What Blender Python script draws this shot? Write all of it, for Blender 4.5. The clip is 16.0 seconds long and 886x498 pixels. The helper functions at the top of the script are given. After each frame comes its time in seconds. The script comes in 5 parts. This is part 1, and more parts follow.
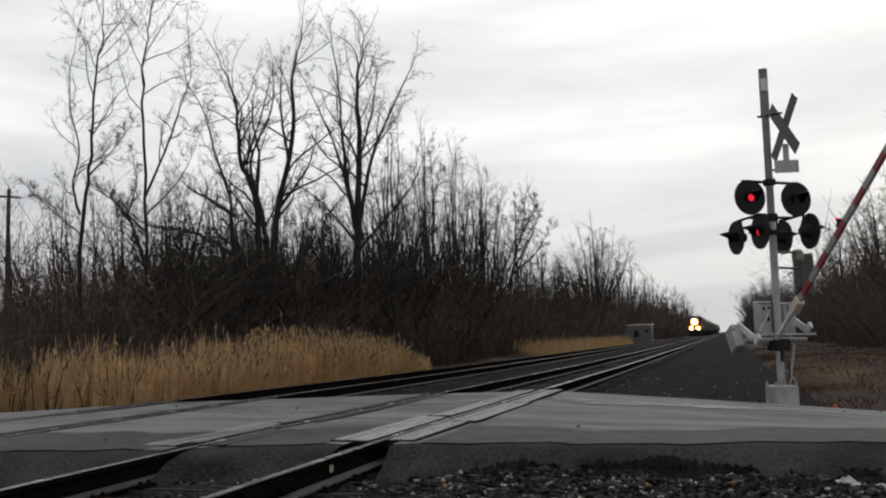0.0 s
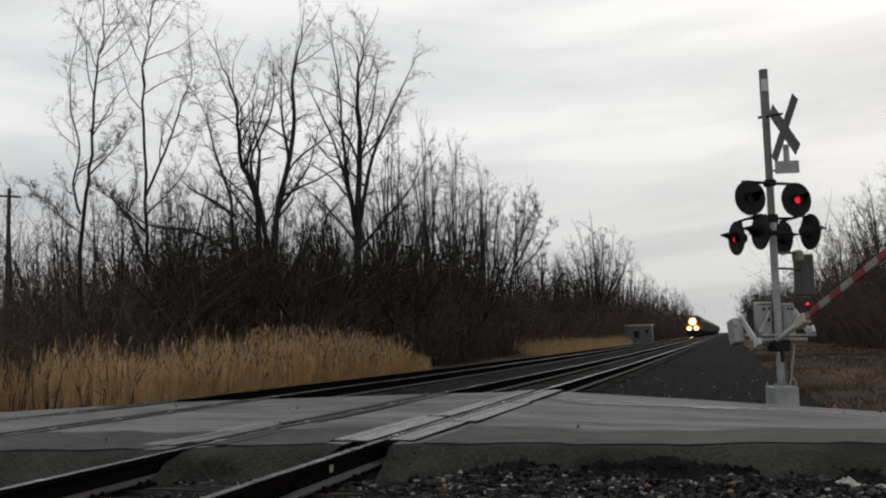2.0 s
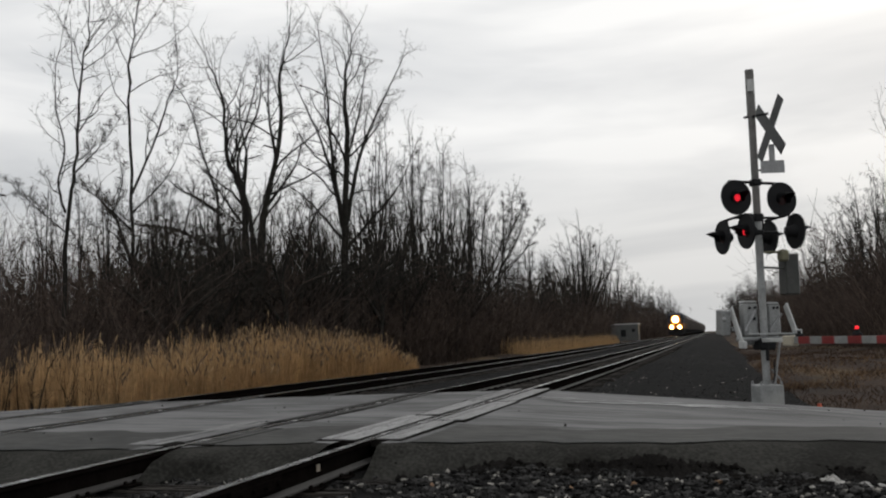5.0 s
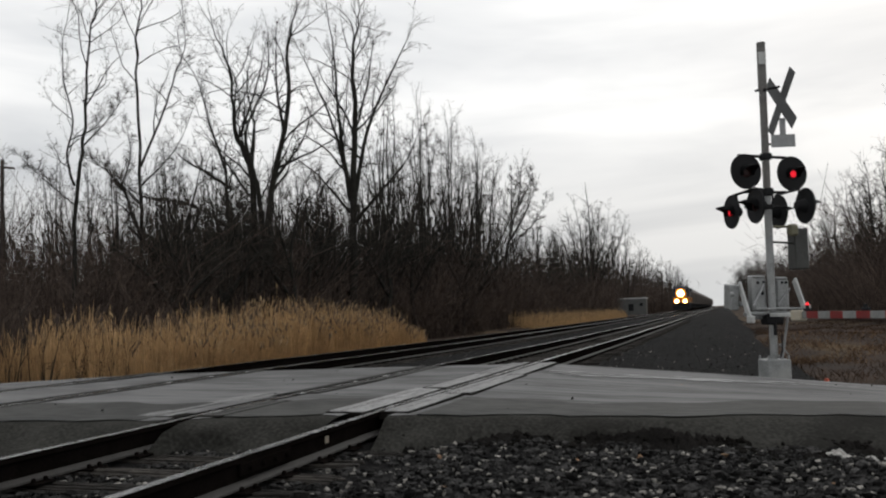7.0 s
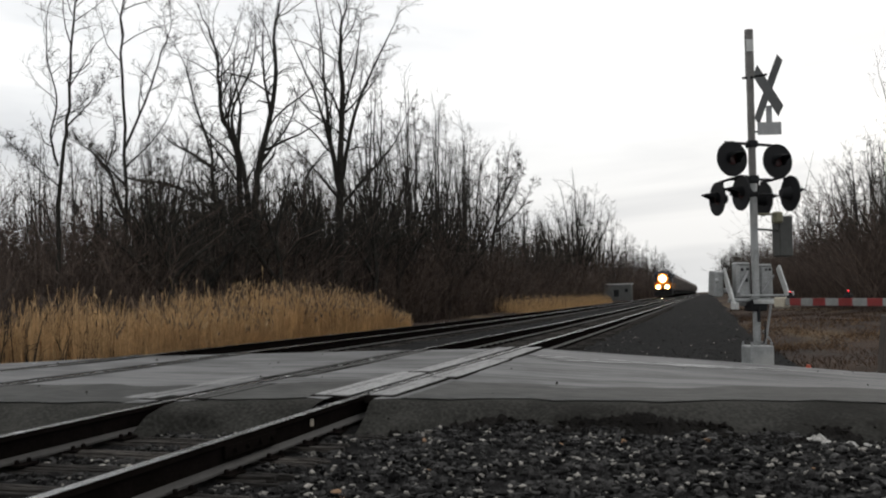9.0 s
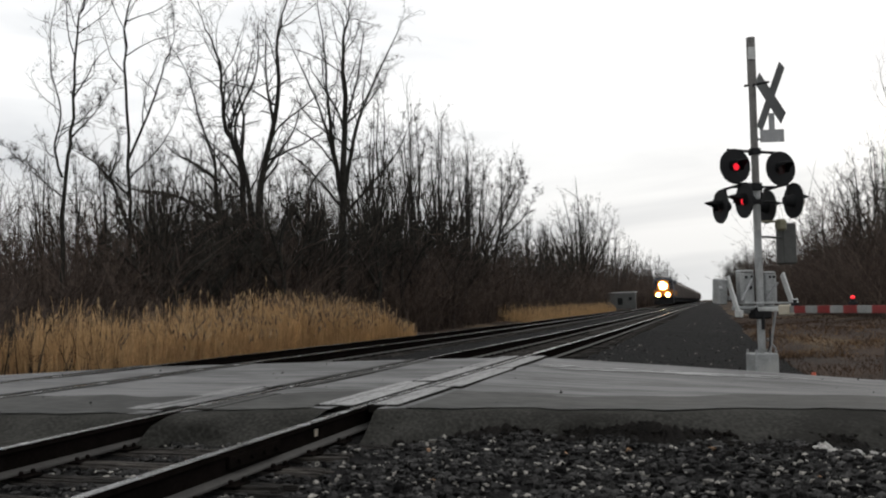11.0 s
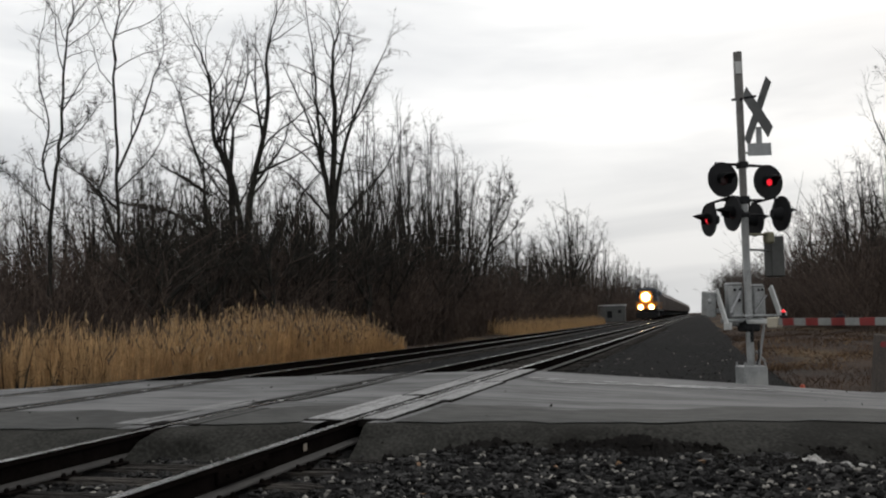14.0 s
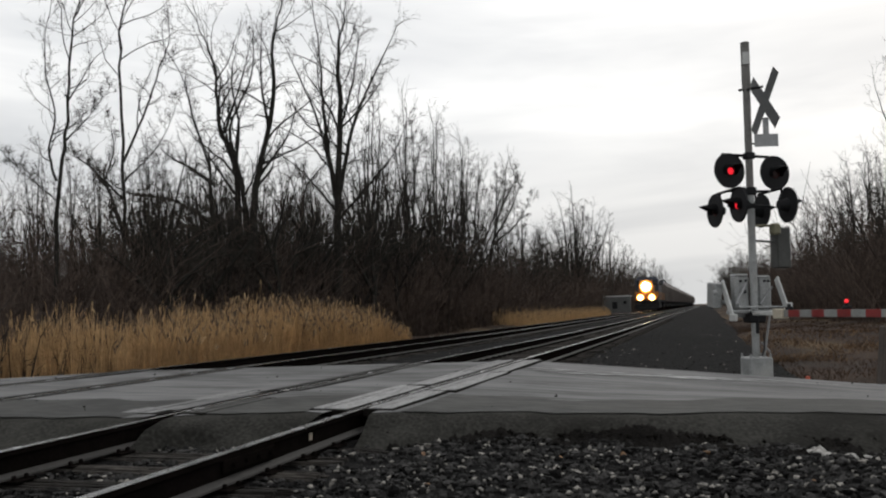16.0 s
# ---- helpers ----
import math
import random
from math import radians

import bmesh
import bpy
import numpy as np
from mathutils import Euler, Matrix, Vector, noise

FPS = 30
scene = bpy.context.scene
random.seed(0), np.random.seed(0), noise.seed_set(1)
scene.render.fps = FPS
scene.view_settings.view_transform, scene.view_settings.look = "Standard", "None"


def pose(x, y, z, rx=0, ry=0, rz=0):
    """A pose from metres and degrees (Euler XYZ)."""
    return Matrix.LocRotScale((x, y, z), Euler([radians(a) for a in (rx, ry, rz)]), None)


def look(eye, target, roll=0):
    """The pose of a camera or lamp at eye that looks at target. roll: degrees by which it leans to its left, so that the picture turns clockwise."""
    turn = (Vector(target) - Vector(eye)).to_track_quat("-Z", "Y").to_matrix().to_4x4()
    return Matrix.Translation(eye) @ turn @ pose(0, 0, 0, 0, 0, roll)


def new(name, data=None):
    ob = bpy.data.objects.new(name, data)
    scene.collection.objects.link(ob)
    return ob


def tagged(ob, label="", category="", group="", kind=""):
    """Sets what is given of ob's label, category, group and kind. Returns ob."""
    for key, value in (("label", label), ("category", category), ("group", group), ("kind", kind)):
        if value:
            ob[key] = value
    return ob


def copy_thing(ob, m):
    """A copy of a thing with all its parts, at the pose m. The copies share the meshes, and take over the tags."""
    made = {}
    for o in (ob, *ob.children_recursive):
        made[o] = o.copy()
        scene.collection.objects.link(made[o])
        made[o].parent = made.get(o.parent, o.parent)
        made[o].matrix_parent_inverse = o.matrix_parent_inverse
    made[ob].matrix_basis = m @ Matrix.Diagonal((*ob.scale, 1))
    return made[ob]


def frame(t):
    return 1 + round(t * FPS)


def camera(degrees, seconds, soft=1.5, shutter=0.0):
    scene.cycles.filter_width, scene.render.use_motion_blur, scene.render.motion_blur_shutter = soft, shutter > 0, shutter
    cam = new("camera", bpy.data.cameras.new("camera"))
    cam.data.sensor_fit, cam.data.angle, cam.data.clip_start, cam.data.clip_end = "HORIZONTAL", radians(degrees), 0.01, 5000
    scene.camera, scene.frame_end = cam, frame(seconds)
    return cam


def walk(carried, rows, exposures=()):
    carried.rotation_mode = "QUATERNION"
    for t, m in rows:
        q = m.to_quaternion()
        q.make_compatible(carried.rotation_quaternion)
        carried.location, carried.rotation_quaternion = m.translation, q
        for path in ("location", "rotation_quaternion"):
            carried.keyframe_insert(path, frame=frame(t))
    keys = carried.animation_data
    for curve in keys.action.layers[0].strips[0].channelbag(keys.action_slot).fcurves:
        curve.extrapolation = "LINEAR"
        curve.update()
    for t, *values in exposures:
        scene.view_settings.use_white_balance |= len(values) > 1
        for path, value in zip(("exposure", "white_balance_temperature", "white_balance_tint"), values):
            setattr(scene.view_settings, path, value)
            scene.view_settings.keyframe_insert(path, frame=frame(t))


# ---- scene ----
cam = camera(55.2, 16.0, soft=2.1)
walk(cam, [
    (0.0, pose(0, 0, 0.789, 96.219, 1.979, 18.706)),
    (0.5, pose(0, 0, 0.789, 96.610, 1.772, 18.908)),
    (1.0, pose(0, 0, 0.789, 96.356, 1.737, 18.744)),
    (1.5, pose(0, 0, 0.789, 96.258, 1.764, 18.755)),
    (2.0, pose(0, 0, 0.789, 96.228, 1.889, 18.711)),
    (2.5, pose(0, 0, 0.789, 96.607, 2.102, 18.627)),
    (3.0, pose(0, 0, 0.789, 96.435, 2.174, 18.236)),
    (3.5, pose(0, 0, 0.789, 96.608, 2.032, 18.313)),
    (4.0, pose(0, 0, 0.789, 96.564, 2.211, 17.953)),
    (6.5, pose(0, 0, 0.789, 94.861, 1.616, 18.166)),
    (7.0, pose(0, 0, 0.789, 94.377, 1.752, 18.384)),
    (7.5, pose(0, 0, 0.789, 94.015, 1.669, 17.927)),
    (8.0, pose(0, 0, 0.789, 93.544, 1.529, 17.832)),
    (8.5, pose(0, 0, 0.789, 93.283, 1.261, 17.439)),
    (11.0, pose(0, 0, 0.789, 93.919, 1.604, 17.685)),
    (11.5, pose(0, 0, 0.789, 94.448, 1.571, 17.676)),
    (12.0, pose(0, 0, 0.789, 94.580, 1.715, 17.844)),
    (12.5, pose(0, 0, 0.789, 95.024, 1.873, 17.859)),
    (13.0, pose(0, 0, 0.789, 94.632, 1.835, 17.681)),
    (13.5, pose(0, 0, 0.789, 94.943, 1.729, 17.500)),
    (14.0, pose(0, 0, 0.789, 94.802, 1.749, 16.994)),
    (14.5, pose(0, 0, 0.789, 94.520, 1.754, 17.164)),
    (15.0, pose(0, 0, 0.789, 94.512, 1.735, 17.348)),
    (15.5, pose(0, 0, 0.789, 94.320, 1.480, 17.522)),
    (16.0, pose(0, 0, 0.789, 94.165, 1.574, 17.342)),
], exposures=[(0.0, -0.08), (0.6, -0.17), (1.0, -0.21), (4.0, -0.23), (6.5, -0.06), (7.0, -0.03), (8.0, 0.15), (11.5, 0.18), (12.5, 0.08), (13.5, 0.02), (16.0, 0.0)])

# ---- world, sun ----
world = bpy.data.worlds.new("overcast_sky")
scene.world = world
world.use_nodes = True
_n, _l = world.node_tree.nodes, world.node_tree.links
_n.clear()
_sky = _n.new("ShaderNodeTexSky")
_sky.sky_type, _sky.sun_disc = "NISHITA", False
_sky.sun_elevation, _sky.sun_rotation = radians(32), radians(20)
_sky.air_density, _sky.dust_density, _sky.ozone_density = 1.0, 6.0, 1.0
_co = _n.new("ShaderNodeTexCoord")
_mp = _n.new("ShaderNodeMapping")
_mp.inputs["Scale"].default_value = (1.0, 1.0, 5.5)
_mp.inputs["Rotation"].default_value = (0.06, -0.05, 0.3)
_no = _n.new("ShaderNodeTexNoise")
_no.inputs["Scale"].default_value, _no.inputs["Detail"].default_value = 1.5, 5.0
_no.inputs["Roughness"].default_value, _no.inputs["Distortion"].default_value = 0.5, 0.5
_ra = _n.new("ShaderNodeValToRGB")
_ra.color_ramp.elements[0].position, _ra.color_ramp.elements[0].color = 0.34, (0.74, 0.76, 0.785, 1)
_ra.color_ramp.elements[1].position, _ra.color_ramp.elements[1].color = 0.6, (1.14, 1.14, 1.13, 1)
_mi = _n.new("ShaderNodeMix")
_mi.data_type, _mi.blend_type = "RGBA", "MIX"
_mi.inputs["Factor"].default_value = 0.955
_bg = _n.new("ShaderNodeBackground")
_bg.inputs["Strength"].default_value = 0.95
_out = _n.new("ShaderNodeOutputWorld")
_se = _n.new("ShaderNodeSeparateXYZ")
_el = _n.new("ShaderNodeMapRange")
_el.interpolation_type = "SMOOTHSTEP"
for _k, _v in (("From Min", 0.0), ("From Max", 0.3), ("To Min", 0.74), ("To Max", 1.02)):
    _el.inputs[_k].default_value = _v
_gr = _n.new("ShaderNodeVectorMath")
_gr.operation = "SCALE"
_sk = _n.new("ShaderNodeMix")
_sk.data_type, _sk.blend_type = "RGBA", "MULTIPLY"
_sk.inputs["Factor"].default_value = 1.0
_sk.inputs["B"].default_value = (0.1, 0.1, 0.1, 1)
for a, b in ((_co.outputs["Generated"], _mp.inputs["Vector"]), (_mp.outputs["Vector"], _no.inputs["Vector"]),
             (_no.outputs["Fac"], _ra.inputs["Fac"]), (_ra.outputs["Color"], _mi.inputs["B"]),
             (_sky.outputs["Color"], _sk.inputs["A"]), (_sk.outputs["Result"], _mi.inputs["A"]),
             (_co.outputs["Generated"], _se.inputs[0]), (_se.outputs["Z"], _el.inputs["Value"]),
             (_mi.outputs["Result"], _gr.inputs[0]), (_el.outputs[0], _gr.inputs["Scale"]), (_gr.outputs[0], _bg.inputs["Color"]), (_bg.outputs["Background"], _out.inputs["Surface"])):
    _l.new(a, b)
sun = new("sun", bpy.data.lights.new("sun", "SUN"))
sun.data.energy, sun.data.angle, sun.data.color = 0.4, radians(25), (1.0, 0.97, 0.93)
sun.matrix_world = look((30, 60, 60), (0, 0, 0))


# ---- materials ----
def mat(name, c1, c2=None, rough=0.7, metal=0.0, scale=4.0, fine=40.0, bump=0.3, dist=0.01, stain=None, spec=0.5, vary=0.0, island=False, stretch=(1, 1, 1), turn=0.0, lo=0.38, hi=0.62):
    """A surface with coarse and fine variation between two colours, a bump and optional stains or per-piece variation."""
    c2 = c2 or tuple(v * 0.75 for v in c1)
    m = bpy.data.materials.new(name)
    m.use_nodes = True
    n, l = m.node_tree.nodes, m.node_tree.links
    b = n["Principled BSDF"]
    co = n.new("ShaderNodeTexCoord")
    big, small = n.new("ShaderNodeTexNoise"), n.new("ShaderNodeTexNoise")
    big.inputs["Scale"].default_value, big.inputs["Detail"].default_value = scale, 6.0
    small.inputs["Scale"].default_value, small.inputs["Detail"].default_value = fine, 4.0
    add = n.new("ShaderNodeMath")
    add.operation = "MULTIPLY_ADD"
    add.inputs[1].default_value = 0.5
    half = n.new("ShaderNodeMath")
    half.operation = "MULTIPLY"
    half.inputs[1].default_value = 0.5
    ramp = n.new("ShaderNodeValToRGB")
    ramp.color_ramp.elements[0].position, ramp.color_ramp.elements[0].color = lo, (*c2, 1)
    ramp.color_ramp.elements[1].position, ramp.color_ramp.elements[1].color = hi, (*c1, 1)
    mp = n.new("ShaderNodeMapping")
    mp.inputs["Scale"].default_value, mp.inputs["Rotation"].default_value = stretch, (0, 0, turn)
    l.new(co.outputs["Object"], mp.inputs["Vector"])
    for t in (big, small):
        l.new(mp.outputs["Vector"], t.inputs["Vector"])
    l.new(small.outputs["Fac"], half.inputs[0])
    l.new(big.outputs["Fac"], add.inputs[0])
    l.new(half.outputs[0], add.inputs[2])
    l.new(add.outputs[0], ramp.inputs["Fac"])
    col = ramp.outputs["Color"]
    if stain:
        st = n.new("ShaderNodeTexNoise")
        st.inputs["Scale"].default_value, st.inputs["Detail"].default_value = scale * 0.35, 8.0
        sr = n.new("ShaderNodeValToRGB")
        sr.color_ramp.elements[0].position, sr.color_ramp.elements[1].position = 0.52, 0.68
        sm = n.new("ShaderNodeMix")
        sm.data_type = "RGBA"
        sm.inputs["B"].default_value = (*stain, 1)
        l.new(mp.outputs["Vector"], st.inputs["Vector"])
        l.new(st.outputs["Fac"], sr.inputs["Fac"])
        l.new(sr.outputs["Color"], sm.inputs["Factor"])
        l.new(col, sm.inputs["A"])
        col = sm.outputs["Result"]
    if vary:
        hv = n.new("ShaderNodeHueSaturation")
        mr = n.new("ShaderNodeMapRange")
        mr.inputs["To Min"].default_value, mr.inputs["To Max"].default_value = 1 - vary, 1 + vary
        if island:
            g = n.new("ShaderNodeNewGeometry")
            l.new(g.outputs["Random Per Island"], mr.inputs["Value"])
        else:
            g = n.new("ShaderNodeObjectInfo")
            l.new(g.outputs["Random"], mr.inputs["Value"])
        l.new(mr.outputs["Result"], hv.inputs["Value"])
        l.new(col, hv.inputs["Color"])
        col = hv.outputs["Color"]
    l.new(col, b.inputs["Base Color"])
    bp = n.new("ShaderNodeBump")
    bp.inputs["Strength"].default_value, bp.inputs["Distance"].default_value = bump, dist
    l.new(add.outputs[0], bp.inputs["Height"])
    l.new(bp.outputs["Normal"], b.inputs["Normal"])
    rr = n.new("ShaderNodeMapRange")
    rr.inputs["To Min"].default_value, rr.inputs["To Max"].default_value = max(0.05, rough - 0.15), min(1.0, rough + 0.12)
    l.new(big.outputs["Fac"], rr.inputs["Value"])
    l.new(rr.outputs["Result"], b.inputs["Roughness"])
    b.inputs["Metallic"].default_value = metal
    b.inputs["Specular IOR Level"].default_value = spec
    return m


def glow(name, colour, strength):
    m = bpy.data.materials.new(name)
    m.use_nodes = True
    b = m.node_tree.nodes["Principled BSDF"]
    b.inputs["Base Color"].default_value = (*colour, 1)
    b.inputs["Emission Color"].default_value = (*colour, 1)
    b.inputs["Emission Strength"].default_value = strength
    return m


M_ASPHALT = mat("asphalt", (0.13, 0.13, 0.131), (0.034, 0.034, 0.034), 0.7, scale=1.5, fine=9, bump=0.8, dist=0.02, stain=(0.17, 0.17, 0.172), spec=0.22, stretch=(0.16, 1.0, 1), turn=0.0, lo=0.41, hi=0.58)
M_APRON = mat("old_asphalt", (0.044, 0.043, 0.039), (0.015, 0.0148, 0.013), 0.95, spec=0.05, lo=0.4, hi=0.64, scale=2.2, fine=34, bump=0.6, dist=0.012, stain=(0.012, 0.0115, 0.01))
M_BALLAST = mat("ballast", (0.017, 0.0165, 0.0165), (0.004, 0.004, 0.004), 0.95, spec=0.04, scale=9, fine=70, bump=1.0, dist=0.04)
M_STONE = mat("crushed_stone", (0.04, 0.039, 0.038), (0.005, 0.005, 0.005), 0.92, spec=0.08, scale=8, fine=60, bump=0.3, vary=0.97, island=True)
M_PALE_STONE = mat("pale_stone", (0.28, 0.265, 0.24), (0.09, 0.085, 0.075), 0.85, scale=8, fine=60, bump=0.3, vary=0.4, island=True)
M_GROUND = mat("leaf_litter", (0.05, 0.032, 0.022), (0.014, 0.011, 0.009), 0.97, spec=0.1, scale=0.6, fine=14, bump=1.0, dist=0.06, stain=(0.1, 0.07, 0.04))
M_PANEL = mat("crossing_timber", (0.23, 0.23, 0.23), (0.1, 0.1, 0.1), 0.65, scale=6, fine=30, bump=0.6, dist=0.012, vary=0.25, stretch=(3, 0.5, 1), lo=0.44, hi=0.58)
M_OLDPANEL = mat("old_crossing_timber", (0.2, 0.2, 0.2), (0.06, 0.06, 0.06), 0.7, scale=6, fine=30, bump=0.6, dist=0.012, vary=0.25, stretch=(3, 0.5, 1), lo=0.42, hi=0.6)
M_TIE = mat("tie_wood", (0.06, 0.054, 0.048), (0.008, 0.007, 0.006), 0.95, lo=0.44, hi=0.6, scale=5, fine=30, bump=1.0, dist=0.025, vary=0.4, stretch=(0.35, 5, 5), spec=0.2)
M_RAIL = mat("rail_rust", (0.008, 0.0065, 0.006), (0.004, 0.0035, 0.003), 0.95, spec=0.0, scale=6, fine=60, bump=0.3)
M_RAILTOP = mat("rail_polished", (0.3, 0.3, 0.3), (0.2, 0.2, 0.2), 0.26, 1.0, scale=3, fine=30, bump=0.02)
# Foot paler than the web: the light it catches is in the colour.
M_RAILFOOT = mat("rail_foot_lit", (0.045, 0.042, 0.039), (0.02, 0.018, 0.017), 0.75, scale=8, fine=60, bump=0.3)
M_BARK = mat("bark", (0.034, 0.032, 0.028), (0.015, 0.014, 0.0125), 0.97, spec=0.1, scale=3, fine=30, bump=0.8, dist=0.02)
M_TWIG = mat("twigs", (0.055, 0.049, 0.041), (0.026, 0.024, 0.02), 0.97, spec=0.1, scale=1, fine=10, bump=0.0, vary=0.3, island=True)
M_BRUSH = mat("brush_twigs", (0.1, 0.075, 0.062), (0.043, 0.034, 0.029), 0.97, spec=0.1, scale=0.5, fine=10, bump=0.0, vary=0.5, island=True)
M_REED = mat("dry_reed", (0.54, 0.355, 0.175), (0.31, 0.195, 0.092), 0.9, scale=1.2, fine=12, bump=0.0, vary=0.4, island=True)
M_PLUME = mat("reed_plume", (0.12, 0.08, 0.05), (0.055, 0.038, 0.025), 0.95, scale=3, fine=30, bump=0.2, vary=0.4, island=True)
M_TANPLUME = mat("tan_plume", (0.36, 0.25, 0.135), (0.22, 0.15, 0.08), 0.95, scale=3, fine=30, bump=0.2, vary=0.4, island=True)
M_GALV = mat("galvanised_steel", (0.3, 0.305, 0.31), (0.18, 0.185, 0.19), 0.5, 0.35, scale=5, fine=50, bump=0.1)
M_WHITE = mat("white_paint", (0.5, 0.51, 0.5), (0.34, 0.345, 0.34), 0.5, scale=5, fine=50, bump=0.1)
M_SILVER = mat("aluminium_paint", (0.3, 0.31, 0.31), (0.17, 0.175, 0.175), 0.5, 0.1, scale=4, fine=40, bump=0.15, stain=(0.3, 0.3, 0.29))
M_DULL_STEEL = mat("dull_grey_steel", (0.15, 0.145, 0.138), (0.075, 0.072, 0.068), 0.6, 0.1, scale=3, fine=40, bump=0.15, stain=(0.18, 0.17, 0.16))
M_BLACK = mat("black_paint_and_shade", (0.014, 0.0145, 0.016), (0.009, 0.009, 0.01), 0.75, spec=0.2, scale=5, fine=50, bump=0.1)
M_SIGNBACK = mat("sign_back", (0.085, 0.088, 0.09), (0.045, 0.047, 0.048), 0.6, 0.2, scale=5, fine=40, bump=0.1)
M_REDSHEET = mat("red_sheeting", (0.19, 0.012, 0.012), (0.12, 0.008, 0.008), 0.5, scale=6, fine=50, bump=0.05)
M_WHITESHEET = mat("white_sheeting", (0.21, 0.215, 0.21), (0.13, 0.135, 0.13), 0.55, scale=6, fine=50, bump=0.05)
M_LENS = mat("red_lens", (0.035, 0.004, 0.004), (0.02, 0.002, 0.002), 0.45, scale=8, fine=80, bump=0.1)
M_CONC = mat("concrete", (0.36, 0.35, 0.33), (0.24, 0.235, 0.22), 0.85, scale=5, fine=60, bump=0.4)
M_BULB = glow("lit_lamp", (1.0, 0.02, 0.04), 0.85)
M_GATELAMP = glow("gate_lamp", (1.0, 0.02, 0.03), 1.1)
# Glare around the train's lamps, drawn as glowing orange discs.
M_HALO = glow("lamp_glare", (1.0, 0.36, 0.06), 2.4)
M_HEAD = glow("headlight", (1.0, 0.78, 0.42), 40.0)
M_DITCH = glow("ditch_light", (1.0, 0.6, 0.2), 22.0)
M_LOCOBLUE = mat("loco_dark_blue", (0.022, 0.03, 0.05), (0.013, 0.017, 0.028), 0.5, scale=1.5, fine=20, bump=0.1, stain=(0.04, 0.038, 0.036))
# Yellow paint made brighter and more orange: the lamps' glow is painted in.
M_LOCOGOLD = mat("loco_yellow_lamplit", (0.55, 0.22, 0.03), (0.36, 0.14, 0.015), 0.5, scale=1.5, fine=20, bump=0.1)
M_GLASS = mat("dark_glass", (0.012, 0.014, 0.016), (0.01, 0.01, 0.012), 0.12, scale=2, fine=10, bump=0.0)
M_CAR = mat("freight_brown", (0.12, 0.1, 0.09), (0.07, 0.058, 0.052), 0.7, scale=0.8, fine=12, bump=0.2, stain=(0.1, 0.085, 0.075), vary=0.25)
M_BOXGREY = mat("weathered_grey_box", (0.06, 0.062, 0.058), (0.035, 0.036, 0.034), 0.7, scale=5, fine=40, bump=0.1)
M_OLIVE = mat("olive_paint", (0.2, 0.19, 0.12), (0.1, 0.095, 0.06), 0.6, scale=6, fine=40, bump=0.1)
M_CREAM = mat("cream_paint", (0.42, 0.38, 0.3), (0.3, 0.27, 0.21), 0.6, scale=6, fine=40, bump=0.1)
M_HUT = mat("hut_sheet", (0.1, 0.103, 0.1), (0.06, 0.063, 0.061), 0.6, scale=1.5, fine=20, bump=0.1)
M_WOOD = mat("pole_wood", (0.075, 0.06, 0.05), (0.04, 0.034, 0.03), 0.9, scale=2, fine=30, bump=0.5)
M_ORANGE = mat("orange_marker", (0.5, 0.09, 0.04), (0.35, 0.06, 0.03), 0.6, scale=6, fine=40, bump=0.05)
# Soil of clods and crumbs; also paints the shade in the plank gaps.
M_SOIL_SHADE = mat("soil_and_gap_shade", (0.009, 0.0083, 0.0072), (0.004, 0.0037, 0.0033), 0.97, scale=8, fine=40, bump=0.6, spec=0.03, vary=0.4, island=True)
M_VERGE = mat("damp_soil", (0.012, 0.011, 0.01), (0.003, 0.0028, 0.0026), 0.97, scale=5, fine=40, bump=1.0, dist=0.03, spec=0.03)
M_OLDASPHALT = mat("older_asphalt", (0.05, 0.05, 0.047), (0.014, 0.014, 0.013), 0.7, scale=1.2, fine=9, bump=0.8, dist=0.02, spec=0.18, stretch=(0.4, 1.0, 1), turn=-0.25, lo=0.42, hi=0.6)
M_PALETAG = mat("pale_tag", (0.24, 0.2, 0.16), (0.25, 0.22, 0.18), 0.8, scale=20, fine=90, bump=0.1)
M_PALE_STREAK = mat("pale_streak_surface", (0.42, 0.42, 0.42), (0.15, 0.15, 0.15), 0.6, scale=2.2, fine=12, bump=0.3, stretch=(0.35, 2.2, 1), lo=0.46, hi=0.6)
M_GRASS = mat("dead_grass", (0.06, 0.036, 0.023), (0.018, 0.011, 0.008), 0.95, scale=0.8, fine=6, bump=0.0, vary=0.5, island=True, spec=0.1)
M_TANGRASS = mat("tan_grass", (0.15, 0.095, 0.055), (0.07, 0.045, 0.028), 0.95, scale=0.8, fine=6, bump=0.0, vary=0.4, island=True, spec=0.1)
M_LEAF = mat("fallen_leaves", (0.28, 0.17, 0.09), (0.16, 0.09, 0.05), 0.9, scale=8, fine=50, bump=0.2, vary=0.4, island=True)


# ---- mesh helpers ----
def mesh_np(name, verts, faces, material, smooth=False):
    """A mesh from numpy arrays: verts (n, 3), faces (m, k)."""
    me = bpy.data.meshes.new(name)
    verts, faces = np.asarray(verts, np.float32), np.asarray(faces, np.int32)
    k = faces.shape[1]
    me.vertices.add(len(verts))
    me.vertices.foreach_set("co", verts.ravel())
    me.loops.add(faces.size)
    me.loops.foreach_set("vertex_index", faces.ravel())
    me.polygons.add(len(faces))
    me.polygons.foreach_set("loop_start", np.arange(0, faces.size, k, dtype=np.int32))
    me.polygons.foreach_set("use_smooth", np.full(len(faces), smooth))
    me.update(calc_edges=True)
    me.materials.append(material)
    return me


